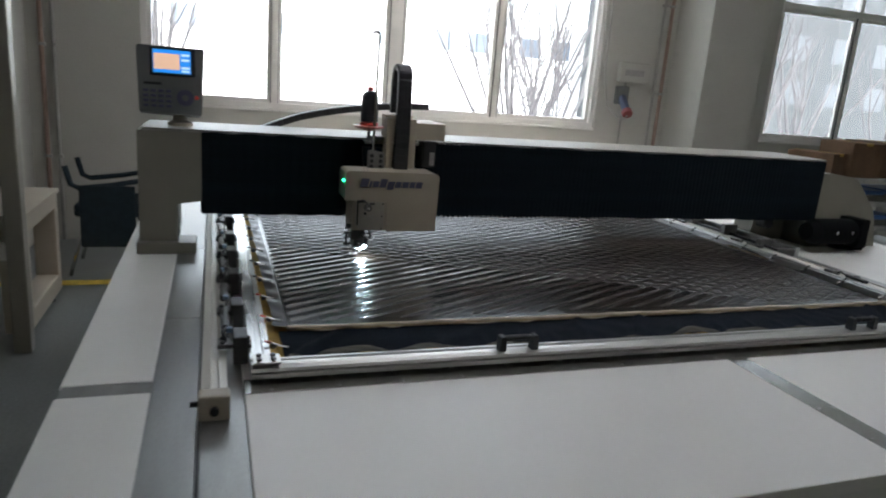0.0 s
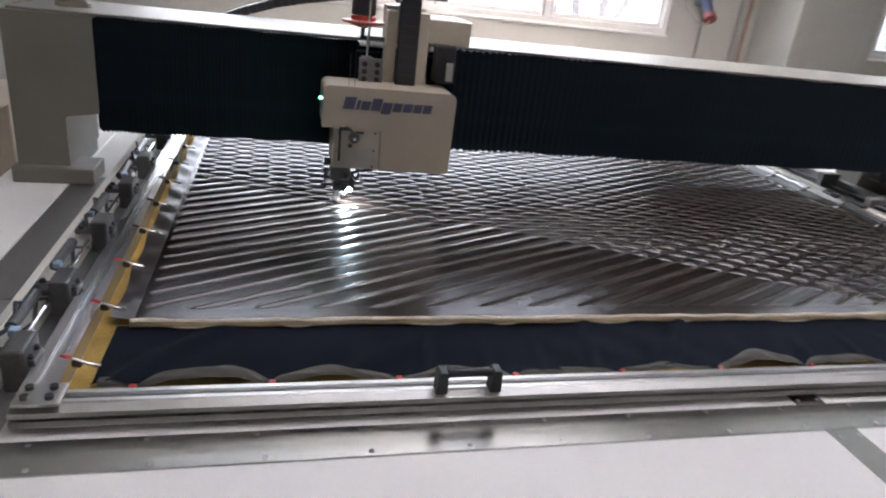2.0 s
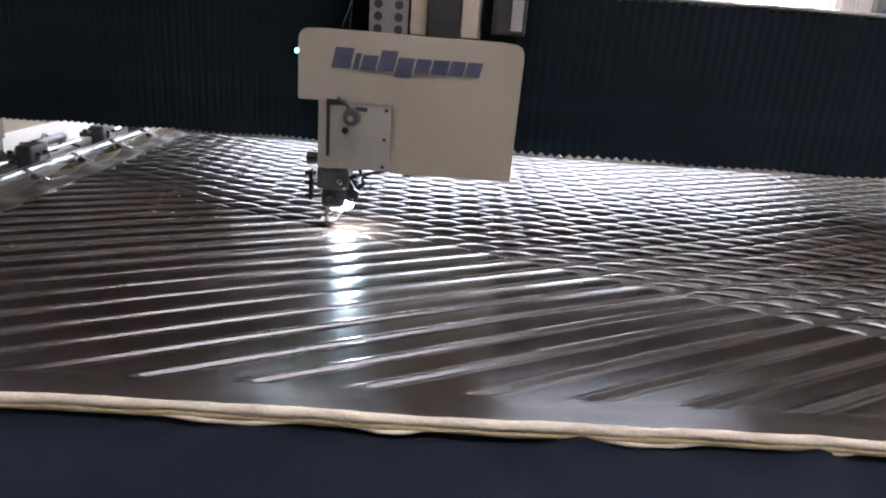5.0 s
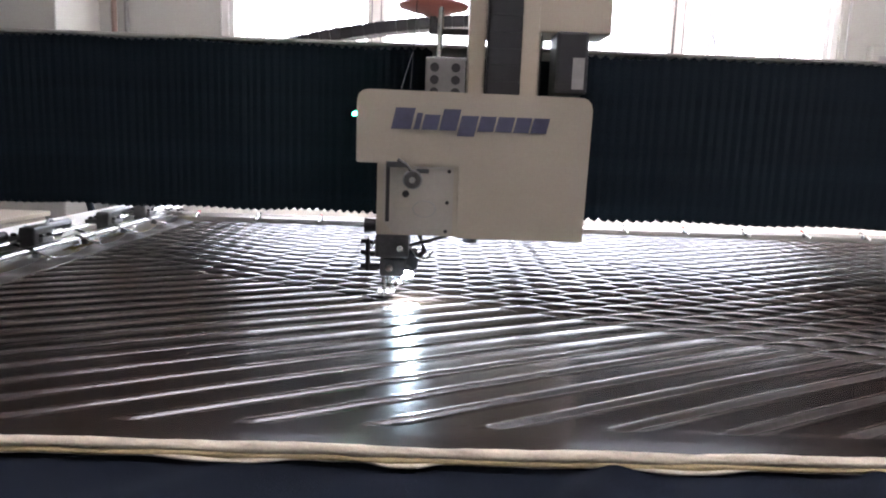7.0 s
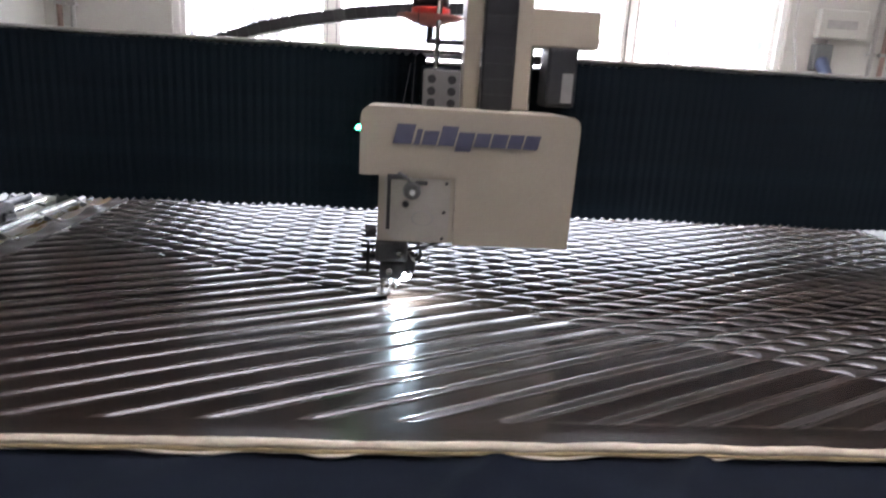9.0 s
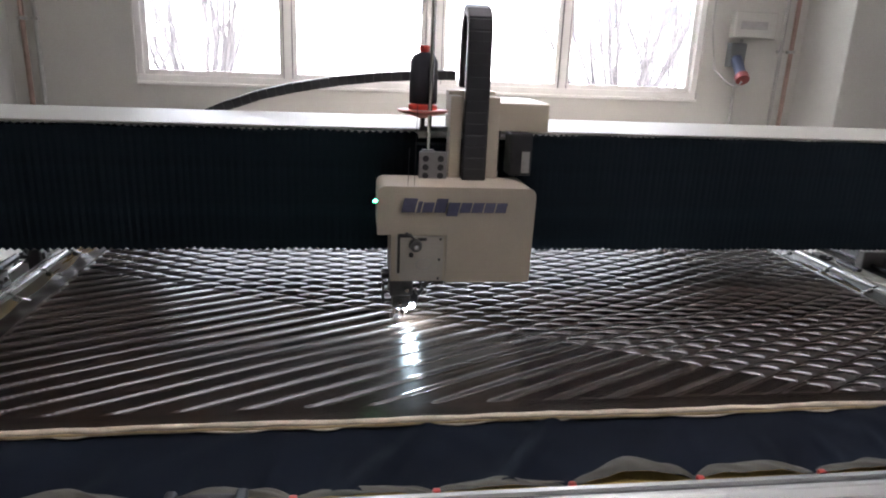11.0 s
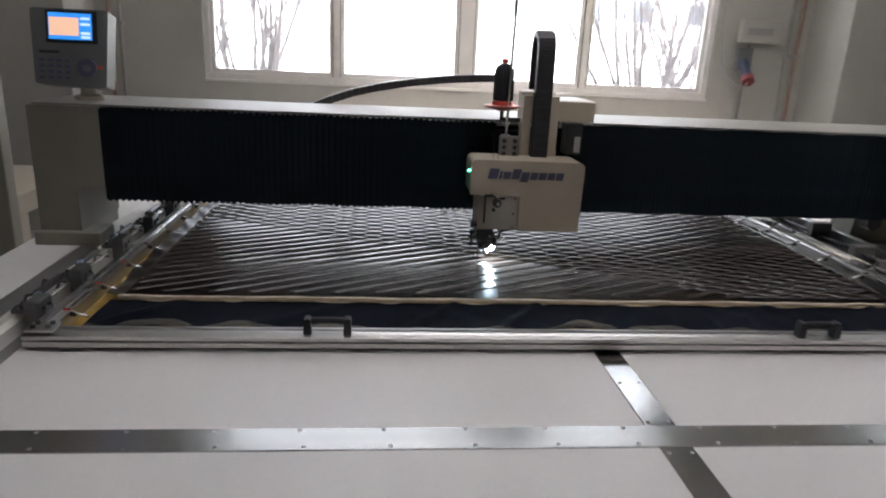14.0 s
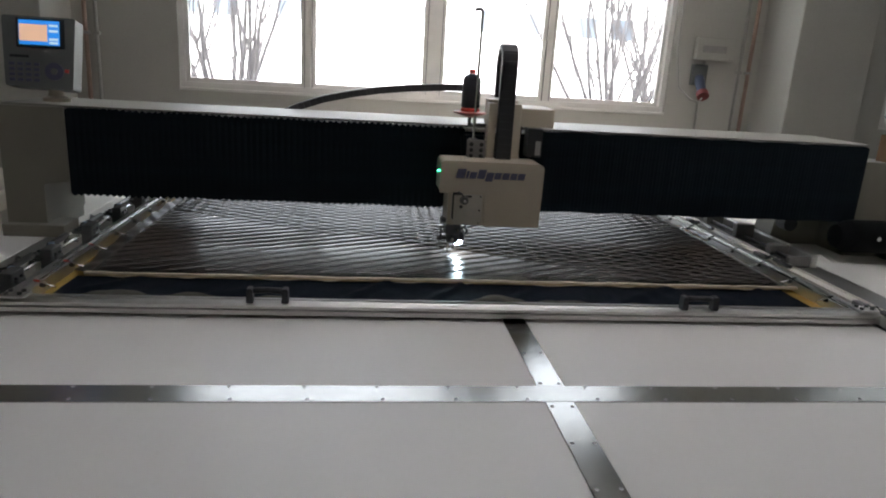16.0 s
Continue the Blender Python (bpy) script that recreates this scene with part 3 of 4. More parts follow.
part("motor_bracket", box(B(), 3.15, 3.20, -0.03, 0.0295, 0.002, 0.06, 0.006), M_BLACK, gantry)
part("cable_hose", tube(B(), [(3.235, -0.09, 0.09), (3.255, -0.10, 0.06), (3.25, -0.09, 0.02), (3.22, -0.05, 0.012), (3.20, -0.01, 0.012)], 0.011, 8), M_BLACK, gantry, smooth=True)
part("beam_stop", cyl(B(), (2.80, 0.10, 0.11), (2.80, 0.16, 0.11), 0.03, None, 16), M_BLACK, gantry, "small black roller under the beam")
part("stop_arm", box(B(), 2.79, 2.81, 0.11, 0.15, 0.125, 0.1655), M_BLACK, gantry)

# ---- control panel ----
panel = thing("control_panel", (-0.10, 0.14, 0.461), "grey control panel with a lit blue screen and keypad", "control panel")
tilt = Matrix.Translation((-0.1, 0.10, 0.63)) @ Euler((radians(-9), 0, radians(4))).to_matrix().to_4x4()


def tilted(bm):
    bm.transform(tilt)
    return bm


part("housing", tilted(prism(B(), rounded([(-0.112, -0.118, 0.01), (0.102, -0.128, 0.01), (0.116, 0.118, 0.012), (-0.118, 0.118, 0.012)]), "y", 0.0, 0.085)), M_GREYPL, panel)
part("bezel", tilted(box(B(), -0.072, 0.082, -0.004, -0.0005, 0.012, 0.112, 0.002)), M_BLACK, panel)
part("screen", tilted(box(B(), -0.062, 0.066, -0.0065, -0.0045, 0.022, 0.104)), M_SCREEN, panel, "lit blue screen")
part("screen_window", tilted(box(B(), -0.060, 0.028, -0.0085, -0.0068, 0.034, 0.090)), M_LCDTAN, panel, "tan drawing area on the screen")
for z in (0.088, 0.070, 0.042, 0.030):
    part("screen_field", tilted(box(B(), 0.034, 0.062, -0.0085, -0.0068, z - 0.004, z + 0.004)), M_LCDPALE, panel)
part("maker_mark", tilted(box(B(), -0.095, -0.035, -0.002, -0.0002, -0.022, -0.013)), M_BLACK, panel)
for i in range(4):
    for j in range(4):
        part("key", tilted(box(B(), -0.098 + 0.026 * i, -0.080 + 0.026 * i, -0.003, -0.0002, -0.048 - 0.018 * j, -0.038 - 0.018 * j, 0.001, 1)), M_BLUEGREY, panel)
bm = B()
cyl(bm, (0.045, -0.004, -0.065), (0.045, 0, -0.065), 0.030, None, 24)
part("jog_key", tilted(bm), M_BLUEGREY, panel, "round arrow keys")
bm = B()
cyl(bm, (0.045, -0.007, -0.065), (0.045, -0.0045, -0.065), 0.011, None, 16)
part("jog_key", tilted(bm), M_GREYPL, panel)
part("stop_key", tilted(box(B(), 0.078, 0.092, -0.004, -0.0002, -0.068, -0.056, 0.001, 1)), M_RED, panel, "red stop key")
part("neck", lathe(B(), [(0.045, 0), (0.045, 0.012), (0.026, 0.020), (0.022, 0.049), (0.03, 0.064)], (-0.075, 0.14, 0.4612), 20), M_PAINT, panel, "cream swivel foot", smooth=False)

# ---- sewing head; x is counted from the head's left edge at the clip's start ----
HX = 0.496


def H(x):
    return HX + x


head = thing("sewing_head", (H(0.18), -0.15, 0.030), "cream sewing machine head on a vertical slide", "sewing head")
part("cover", prism(B(), rounded([(H(0.002), 0.252, 0.004), (H(0.032), 0.252, 0), (H(0.032), 0.139, 0), (H(0.352), 0.139, 0.004), (H(0.356), 0.358, 0.022), (H(0.002), 0.360, 0.020)]),
                    "y", -0.218, -0.085), M_PAINT, head)
part("cover_lip", prism(B(), rounded([(H(0.000), 0.250, 0.004), (H(0.158), 0.250, 0), (H(0.158), 0.137, 0), (H(0.354), 0.137, 0.004), (H(0.358), 0.358, 0.022), (H(0.000), 0.360, 0.020)]),
                        "y", -0.224, -0.2185), M_PAINT, head)
part("face_plate", prism(B(), rounded([(H(0.042), 0.246, 0.003), (H(0.150), 0.246, 0.003), (H(0.150), 0.141, 0.004), (H(0.060), 0.141, 0.004), (H(0.042), 0.16, 0.004)]),
                         "y", -0.2225, -0.2186), M_FACE, head, "pale grey face plate")
part("slot", box(B(), H(0.046), H(0.052), -0.2240, -0.2226, 0.160, 0.246), M_BLACK, head)
part("slot", box(B(), H(0.046), H(0.078), -0.2262, -0.2241, 0.244, 0.253, 0.001, 1), M_BLACK, head)
part("slot", box(B(), H(0.092), H(0.112), -0.2240, -0.2226, 0.236, 0.243, 0.001, 1), M_BLACK, head)
part("tension_dial", cyl(B(), (H(0.087), -0.236, 0.226), (H(0.087), -0.2226, 0.226), 0.013, 0.0155, 20), M_GREYBLK, head)
part("dial_nut", cyl(B(), (H(0.087), -0.243, 0.226), (H(0.087), -0.2361, 0.226), 0.005, 0.006, 12), M_CHROME, head)
part("take_up_lever", tube(B(), [(H(0.064), -0.228, 0.256), (H(0.078), -0.234, 0.248), (H(0.088), -0.231, 0.234)], 0.003, 6), M_DARKMETAL, head)
part("stud", cyl(B(), (H(0.077), -0.229, 0.204), (H(0.077), -0.2226, 0.204), 0.0055, None, 12), M_BLACK, head)
for x, z in ((0.143, 0.240), (0.141, 0.192), (0.140, 0.147)):
    part("screw", cyl(B(), (H(x), -0.2245, z), (H(x), -0.2226, z), 0.003, None, 10), M_BLACK, head)
bm = B()
lathe(bm, [(0.0185, 0), (0.0185, 0.0015), (0.0165, 0.0016)], (0, 0, 0), 28)
bm.transform(Matrix.Translation((H(0.106), -0.2227, 0.181)) @ Euler((radians(90), 0, 0)).to_matrix().to_4x4() @ Matrix.Diagonal((1, 0.72, 1, 1)))
part("oval_badge", bm, M_PIPE, head, "oval outline badge")
bm = B()
lathe(bm, [(0.016, 0), (0.016, 0.0020)], (0, 0, 0), 28)
bm.transform(Matrix.Translation((H(0.106), -0.2227, 0.181)) @ Euler((radians(90), 0, 0)).to_matrix().to_4x4() @ Matrix.Diagonal((1, 0.72, 1, 1)))
part("badge_field", bm, M_FACE, head)
# maker's mark: plain slanted bars
for k, (x, w, z0, z1) in enumerate(((0.052, 0.030, 0.302, 0.334), (0.086, 0.009, 0.302, 0.327), (0.098, 0.024, 0.302, 0.325), (0.125, 0.026, 0.302, 0.334),
                                    (0.154, 0.026, 0.294, 0.325), (0.183, 0.024, 0.302, 0.325), (0.210, 0.025, 0.302, 0.325), (0.238, 0.023, 0.302, 0.325), (0.264, 0.024, 0.302, 0.325))):
    s = 0.22
    part("mark_bar", prism(B(), [(H(x + s * (z0 - .302)), z0), (H(x + w + s * (z0 - .302)), z0), (H(x + w + s * (z1 - .302)), z1), (H(x + s * (z1 - .302)), z1)], "y", -0.2256, -0.2241),
         M_BLUEGREY, head, "blue printed bar")
part("indicator_led", lathe(B(), [(0.005, 0), (0.005, 0.004), (0.002, 0.007)], (H(-0.004), -0.205, 0.320), 12), M_LED, head, "lit green indicator")
# needle mechanism
part("needle_housing", box(B(), H(0.030), H(0.084), -0.215, -0.15, 0.100, 0.1385, 0.006), M_DARKMETAL, head)
part("presser_lever", tube(B(), [(H(0.084), -0.20, 0.120), (H(0.110), -0.205, 0.128), (H(0.145), -0.205, 0.138)], 0.003, 6), M_BLACK, head)
part("lamp_arm", tube(B(), [(H(0.100), -0.195, 0.136), (H(0.108), -0.20, 0.112), (H(0.092), -0.20, 0.092)], 0.0045, 8), M_DARKMETAL, head)
part("mechanism_block", box(B(), H(0.038), H(0.080), -0.212, -0.16, 0.070, 0.0995, 0.005), M_DARKMETAL, head)
part("mechanism_block", box(B(), H(0.062), H(0.098), -0.207, -0.17, 0.078, 0.112, 0.006), M_BLACK, head)
for z in (0.082, 0.104, 0.122):
    part("side_screw", cyl(B(), (H(0.006), -0.19, z), (H(0.0385), -0.19, z), 0.0035, None, 8), M_BLACK, head)
part("side_bracket", box(B(), H(0.014), H(0.020), -0.20, -0.18, 0.076, 0.128, 0.002), M_BLACK, head)
part("knob", cyl(B(), (H(0.012), -0.20, 0.150), (H(0.030), -0.20, 0.150), 0.012, 0.010, 16), M_BLACK, head)
part("needle_bar", cyl(B(), (H(0.044), -0.184, 0.036), (H(0.044), -0.184, 0.0699), 0.0042, None, 12), M_CHROME, head)
part("needle", cyl(B(), (H(0.044), -0.184, 0.030), (H(0.044), -0.184, 0.036), 0.0012, 0.002, 8), M_CHROME, head)
part("presser_bar", cyl(B(), (H(0.056), -0.180, 0.042), (H(0.056), -0.180, 0.0699), 0.0035, None, 10), M_CHROME, head)
part("presser_foot", prism(B(), rounded([(H(0.034), -0.200, 0.004), (H(0.060), -0.200, 0.004), (H(0.062), -0.172, 0.004), (H(0.034), -0.172, 0.004)]), "z", 0.038, 0.041), M_CHROME, head)
part("thread_hook", tube(B(), [(H(0.060), -0.190, 0.070), (H(0.070), -0.198, 0.058), (H(0.066), -0.20, 0.050)], 0.002, 6), M_CHROME, head)
part("lamp_shade", cyl(B(), (H(0.090), -0.196, 0.094), (H(0.080), -0.199, 0.079), 0.008, 0.012, 16), M_DARKMETAL, head)
bm = B()
lathe(bm, [(0.0105, 0), (0.0105, 0.005), (0.0085, 0.010), (0.004, 0.0125)], (0, 0, 0), 16)
bm.transform(Matrix.Translation((H(0.0795), -0.1993, 0.0785)) @ Euler((radians(162), radians(-20), 0)).to_matrix().to_4x4())
part("work_lamp", bm, M_LAMP, head, "bright white needle lamp")
for x0, z0, x1, z1 in ((0.086, 0.118, 0.104, 0.098), (0.104, 0.098, 0.122, 0.112), (0.030, 0.128, 0.018, 0.112)):
    part("guide_wire", tube(B(), [(H(x0), -0.206, z0), (H((x0 + x1) / 2), -0.211, (z0 + z1) / 2 - 0.004), (H(x1), -0.207, z1)], 0.0018, 6), M_CHROME, head)
part("clamp_screw", cyl(B(), (H(0.054), -0.224, 0.086), (H(0.054), -0.2121, 0.086), 0.006, 0.0075, 12), M_CHROME, head)
part("clamp_screw", cyl(B(), (H(0.070), -0.226, 0.118), (H(0.070), -0.2151, 0.118), 0.005, 0.0065, 12), M_CHROME, head)
part("spring", lathe(B(), [(0.0055, 0.0), (0.0065, 0.002), (0.0055, 0.004), (0.0065, 0.006), (0.0055, 0.008), (0.0065, 0.010), (0.0055, 0.012)], (H(0.056), -0.180, 0.055), 12), M_CHROME, head)
part("underside_bolt", cyl(B(), (H(0.182), -0.17, 0.124), (H(0.182), -0.17, 0.1385), 0.012, None, 12), M_BLACK, head)
# slide, carriage and vertical cable chain
part("carriage_plate", box(B(), H(0.10), H(0.365), -0.062, -0.006, 0.155, 0.430, 0.004), M_BELLOWS, head, "dark carriage plate")
part("slide_column", box(B(), H(0.170), H(0.198), -0.115, -0.064, 0.3605, 0.55, 0.003), M_PAINT, head)
part("slide_column", box(B(), H(0.257), H(0.286), -0.115, -0.064, 0.3605, 0.55, 0.003), M_PAINT, head)
part("slide_back", box(B(), H(0.172), H(0.284), -0.0635, -0.0625 + 0.05, 0.466, 0.56, 0.003), M_PAINT, head)
part("slide_rod", cyl(B(), (H(0.2905), -0.095, 0.3605), (H(0.2905), -0.095, 0.472), 0.004, None, 10), M_CHROME, head)
part("motor_box", box(B(), H(0.313), H(0.367), -0.13, -0.0625, 0.37, 0.4705, 0.006), M_BLACK, head, "black servo motor")
part("motor_label", box(B(), H(0.341), H(0.360), -0.1325, -0.1305, 0.378, 0.428), M_PIPE, head, "pale motor plate")
part("carriage_box", prism(B(), rounded([(-0.10, 0.4712, 0.004), (-0.012, 0.4712, 0), (-0.006, 0.490, 0), (0.12, 0.490, 0), (0.12, 0.537, 0.006), (-0.10, 0.537, 0.006)]), "x", H(0.2866), H(0.408)), M_PAINT, head, "cream carriage housing")
hole = part("bracket", box(B(), H(0.100), H(0.166), -0.120, -0.112, 0.352, 0.422, 0.002), M_BRACKET, head, "grey bracket with bored holes")
for x in (0.115, 0.150):
    for z in (0.366, 0.386, 0.406):
        part("bore", cyl(B(), (H(x), -0.1225, z), (H(x), -0.1205, z), 0.0075, None, 14), M_BLACK, hole)
path = [(-0.125, 0.36 + 0.026 * k) for k in range(13)]
path += [(-0.078 - 0.047 * math.cos(a), 0.690 + 0.050 * math.sin(a)) for a in (0.05, 0.55, 1.05, 1.55, 2.05, 2.55, 3.05)]
path += [(-0.030, 0.672 - 0.026 * k) for k in range(5)]
for k, (a, b) in enumerate(zip(path, path[1:])):
    d = Vector((0, b[0] - a[0], b[1] - a[1]))
    bm = B()
    box(bm, -0.028, 0.028, -0.011, 0.011, -d.length * 0.58, d.length * 0.58, 0.003, 1)
    ang = math.atan2(-d.y, d.z)
    bm.transform(Matrix.Translation((H(0.2275), (a[0] + b[0]) / 2, (a[1] + b[1]) / 2)) @ Euler((ang, 0, 0)).to_matrix().to_4x4())
    part("chain_link", bm, M_BLACK, head, "black cable chain link")
# thread stand
part("stand_rod", cyl(B(), (H(0.122), -0.105, 0.4245), (H(0.126), -0.105, 0.848), 0.005, None, 10), M_CHROME, head, "thin steel thread stand")
part("rod_base", box(B(), H(0.108), H(0.136), -0.1115, -0.09, 0.39, 0.4244, 0.002), M_DARKMETAL, head)
part("rod_hook", tube(B(), [(H(0.124), -0.105, 0.848), (H(0.121), -0.105, 0.855), (H(0.108), -0.105, 0.855), (H(0.100), -0.105, 0.850)], 0.006, 8), M_DARKMETAL, head)
part("thread_guide", tube(B(), [(H(0.085), -0.10, 0.765), (H(0.10), -0.108, 0.770), (H(0.124), -0.11, 0.772), (H(0.150), -0.105, 0.776)], 0.0013, 5), M_CHROME, head)
part("spool_tray", lathe(B(), [(0.012, -0.010), (0.030, -0.004), (0.058, 0.004), (0.060, 0.008), (0.045, 0.0092), (0.020, 0.0095)], (H(0.110), -0.07, 0.5050), 28), M_TRAY, head, "pale red spool tray", smooth=True)
part("tray_cushion", lathe(B(), [(0.034, 0.0), (0.034, 0.010), (0.026, 0.013)], (H(0.110), -0.07, 0.5150), 24), M_RED, head, "red cushion under the cone")
part("tray_pin", cyl(B(), (H(0.110), -0.07, 0.470), (H(0.110), -0.07, 0.4949), 0.006, None, 10), M_DARKMETAL, head)
part("tray_arm", box(B(), H(0.103), H(0.180), -0.076, -0.064, 0.4655, 0.476, 0.002), M_DARKMETAL, head)
for a, b in (((0.078, -0.112, 0.43), (0.066, -0.223, 0.362)), ((0.100, -0.105, 0.85), (0.080, -0.223, 0.362))):
    part("thread", tube(B(), [(H(a[0]), a[1], a[2]), (H(b[0]), b[1], b[2])], 0.0006, 4), M_THREAD, head)

cone = thing("thread_cone", (H(0.110), -0.07, 0.5288), "black sewing thread cone with a red top on the tray", "thread cone")
part("thread", lathe(B(), [(0.030, 0), (0.033, 0.004), (0.032, 0.095), (0.024, 0.108), (0.012, 0.114)], (H(0.110), -0.07, 0.5288), 24), M_THREAD, cone, smooth=True)
part("core_top", lathe(B(), [(0.011, 0.1145), (0.012, 0.128), (0.008, 0.130)], (H(0.110), -0.07, 0.5288), 18), M_RED, cone, "red core top")

chain = thing("cable_drag_chain", (0.305, 0.42, 0.36), "black cable chain arching up from behind the beam", "cable chain")
pts = [(0.305 + dx, 0.42, 0.455 + dz) for dx, dz in ((-0.24, -0.14), (-0.17, -0.085), (-0.08, -0.036), (0.0, 0.0), (0.1, 0.036), (0.2, 0.060), (0.33, 0.084), (0.46, 0.100), (0.60, 0.110), (0.68, 0.112))]
for (a, b) in zip(pts, pts[1:]):
    steps = max(2, int((b[0] - a[0]) / 0.024))
    for s in range(steps):
        u, w = s / steps, (s + 1) / steps
        p, q = [Vector(a).lerp(Vector(b), v) for v in (u, w)]
        bm = B()
        box(bm, -(q - p).length * 0.53, (q - p).length * 0.53, -0.03, 0.03, -0.014, 0.014, 0.003, 1)
        bm.transform(Matrix.Translation((p + q) / 2 + Vector((0, 0, 0.012))) @ Euler((0, -math.atan2(q.z - p.z, q.x - p.x), 0)).to_matrix().to_4x4())
        part("chain_link", bm, M_BLACK, chain)

# ---- clamp frame ----
FX0, FX1, FXR, FY0, FY1 = 0.122, 2.535, 2.503, -1.172, 0.675
fr = thing("clamp_frame", (1.32, -0.25, 0.003), "aluminium clamp frame with two black handles and many clips", "clamp frame")
RW, RT = 0.048, 0.042


def rail(xa, xb, ya, yb, along):
    """A grooved aluminium profile."""
    if along == "x":
        out = [(ya + 0.004, 0.009), (yb, 0.009), (yb, RT), (yb - 0.008, RT), (yb - 0.010, RT - 0.007), (ya + 0.028, RT - 0.007), (ya + 0.026, RT), (ya + 0.019, RT), (ya + 0.016, RT - 0.002), (ya, RT - 0.006), (ya, 0.0275), (ya + 0.012, 0.0265), (ya + 0.012, 0.0235), (ya, 0.0225),
               (ya, 0.014), (ya + 0.004, 0.012)]
        return prism(B(), out, "x", xa, xb)
    out = [(xa, 0.009), (xb, 0.009), (xb, RT), (xb - 0.016, RT), (xb - 0.018, RT - 0.006), (xa + 0.018, RT - 0.006), (xa + 0.016, RT), (xa, RT)]
    return prism(B(), out, "y", ya, yb)


part("front_rail", rail(FX0, FX1, FY0, FY0 + RW, "x"), M_ALU, fr)
# dark strips laid into the front rail's grooves stand in for their shade
part("groove_shade", box(B(), FX0 + 0.01, FX1 - 0.01, FY0 + 0.006, FY0 + 0.0118, 0.0236, 0.0264), M_DARKMETAL, fr, "dark strip for the shade in the rail face groove")
part("groove_shade", box(B(), FX0 + 0.01, FX1 - 0.01, FY0 + 0.0285, FY0 + 0.0375, RT - 0.0069, RT - 0.0055), M_GREYBLK, fr, "dull strip for the shade in the rail top groove")
part("back_rail", rail(FX0, FX1, FY1 - RW, FY1, "x"), M_ALU, fr)
part("side_rail", rail(FX0, FX0 + RW, FY0 + RW + 0.0005, FY1 - RW - 0.0005, "y"), M_ALUY, fr)
part("side_rail", rail(FXR - RW, FXR, FY0 + RW + 0.0005, FY1 - RW - 0.0005, "y"), M_ALUY, fr)
part("back_board", box(B(), FX0 + RW, FXR - RW, FY1 - 0.004, FY1 + 0.004, RT + 0.001, RT + 0.022, 0.002), M_BEAM, fr, "pale upright strip on the back rail")
for x in (FX0, FX1 - 0.07):
    for y in (FY0, FY1 - 0.06):
        c = part("corner_bracket", box(B(), x + 0.004, x + 0.066, y + 0.004, y + 0.056, RT + 0.001, RT + 0.007, 0.002), M_ALU, fr)
        for dx, dy in ((0.018, 0.018), (0.05, 0.018), (0.018, 0.042), (0.05, 0.042)):
            part("bolt", cyl(B(), (x + dx, y + dy, RT + 0.007), (x + dx, y + dy, RT + 0.013), 0.006, None, 8), M_DARKMETAL, c)
for hx in (0.784, 1.9755):
    yc = FY0 + 0.013
    h = part("handle", tube(B(), [(hx - 0.040, yc, RT + 0.031), (hx - 0.02, yc, RT + 0.033), (hx + 0.02, yc, RT + 0.033), (hx + 0.040, yc, RT + 0.031)], 0.0075, 10), M_BLACK, fr, "dark handle bar", smooth=True)
    for s in (-1, 1):
        x = hx + s * 0.045
        part("handle_foot", prism(B(), rounded([(x - 0.009, RT + 0.0005, 0), (x + 0.009, RT + 0.0005, 0), (x + 0.0075, RT + 0.040, 0.006), (x - 0.0075, RT + 0.040, 0.006)]), "y", yc - 0.012, yc + 0.012), M_BLACK, h, "black handle foot")
# carriages between frame and guides
blk = mesh_of("carriage_block", box(B(), -0.017, 0.017, -0.035, 0.035, 0.008, 0.078, 0.005), M_GREYBLK)
blk_pale = mesh_of("carriage_block", box(B(), -0.014, 0.014, -0.026, 0.026, 0.008, 0.078, 0.005), M_BRACKET)
blk2 = mesh_of("carriage_arm", box(B(), -0.052, 0.026, -0.022, 0.022, 0.044, 0.056, 0.003), M_GREYBLK)
bolt_me = mesh_of("bolt", lathe(B(), [(0.006, 0), (0.006, 0.005), (0.003, 0.007)], (0, 0, 0.056), 8), M_BLACK)
hose_me = mesh_of("air_hose", tube(B(), [(-0.03, -0.07, 0.05), (-0.04, -0.03, 0.07), (-0.03, 0.02, 0.062), (-0.045, 0.07, 0.075), (-0.03, 0.11, 0.05)], 0.004, 6), M_BLACK, True)
rod_me = mesh_of("tie_rod", cyl(B(), (-0.012, -0.10, 0.050), (-0.012, 0.10, 0.050), 0.0035, None, 8), M_CHROME)
fit_me = mesh_of("fitting", box(B(), -0.030, -0.016, -0.009, 0.009, 0.060, 0.072, 0.003), M_FITTING)
cyl_me = mesh_of("air_cylinder", cyl(B(), (-0.034, -0.06, 0.062), (-0.034, 0.06, 0.062), 0.010, None, 12), M_DARKMETAL)
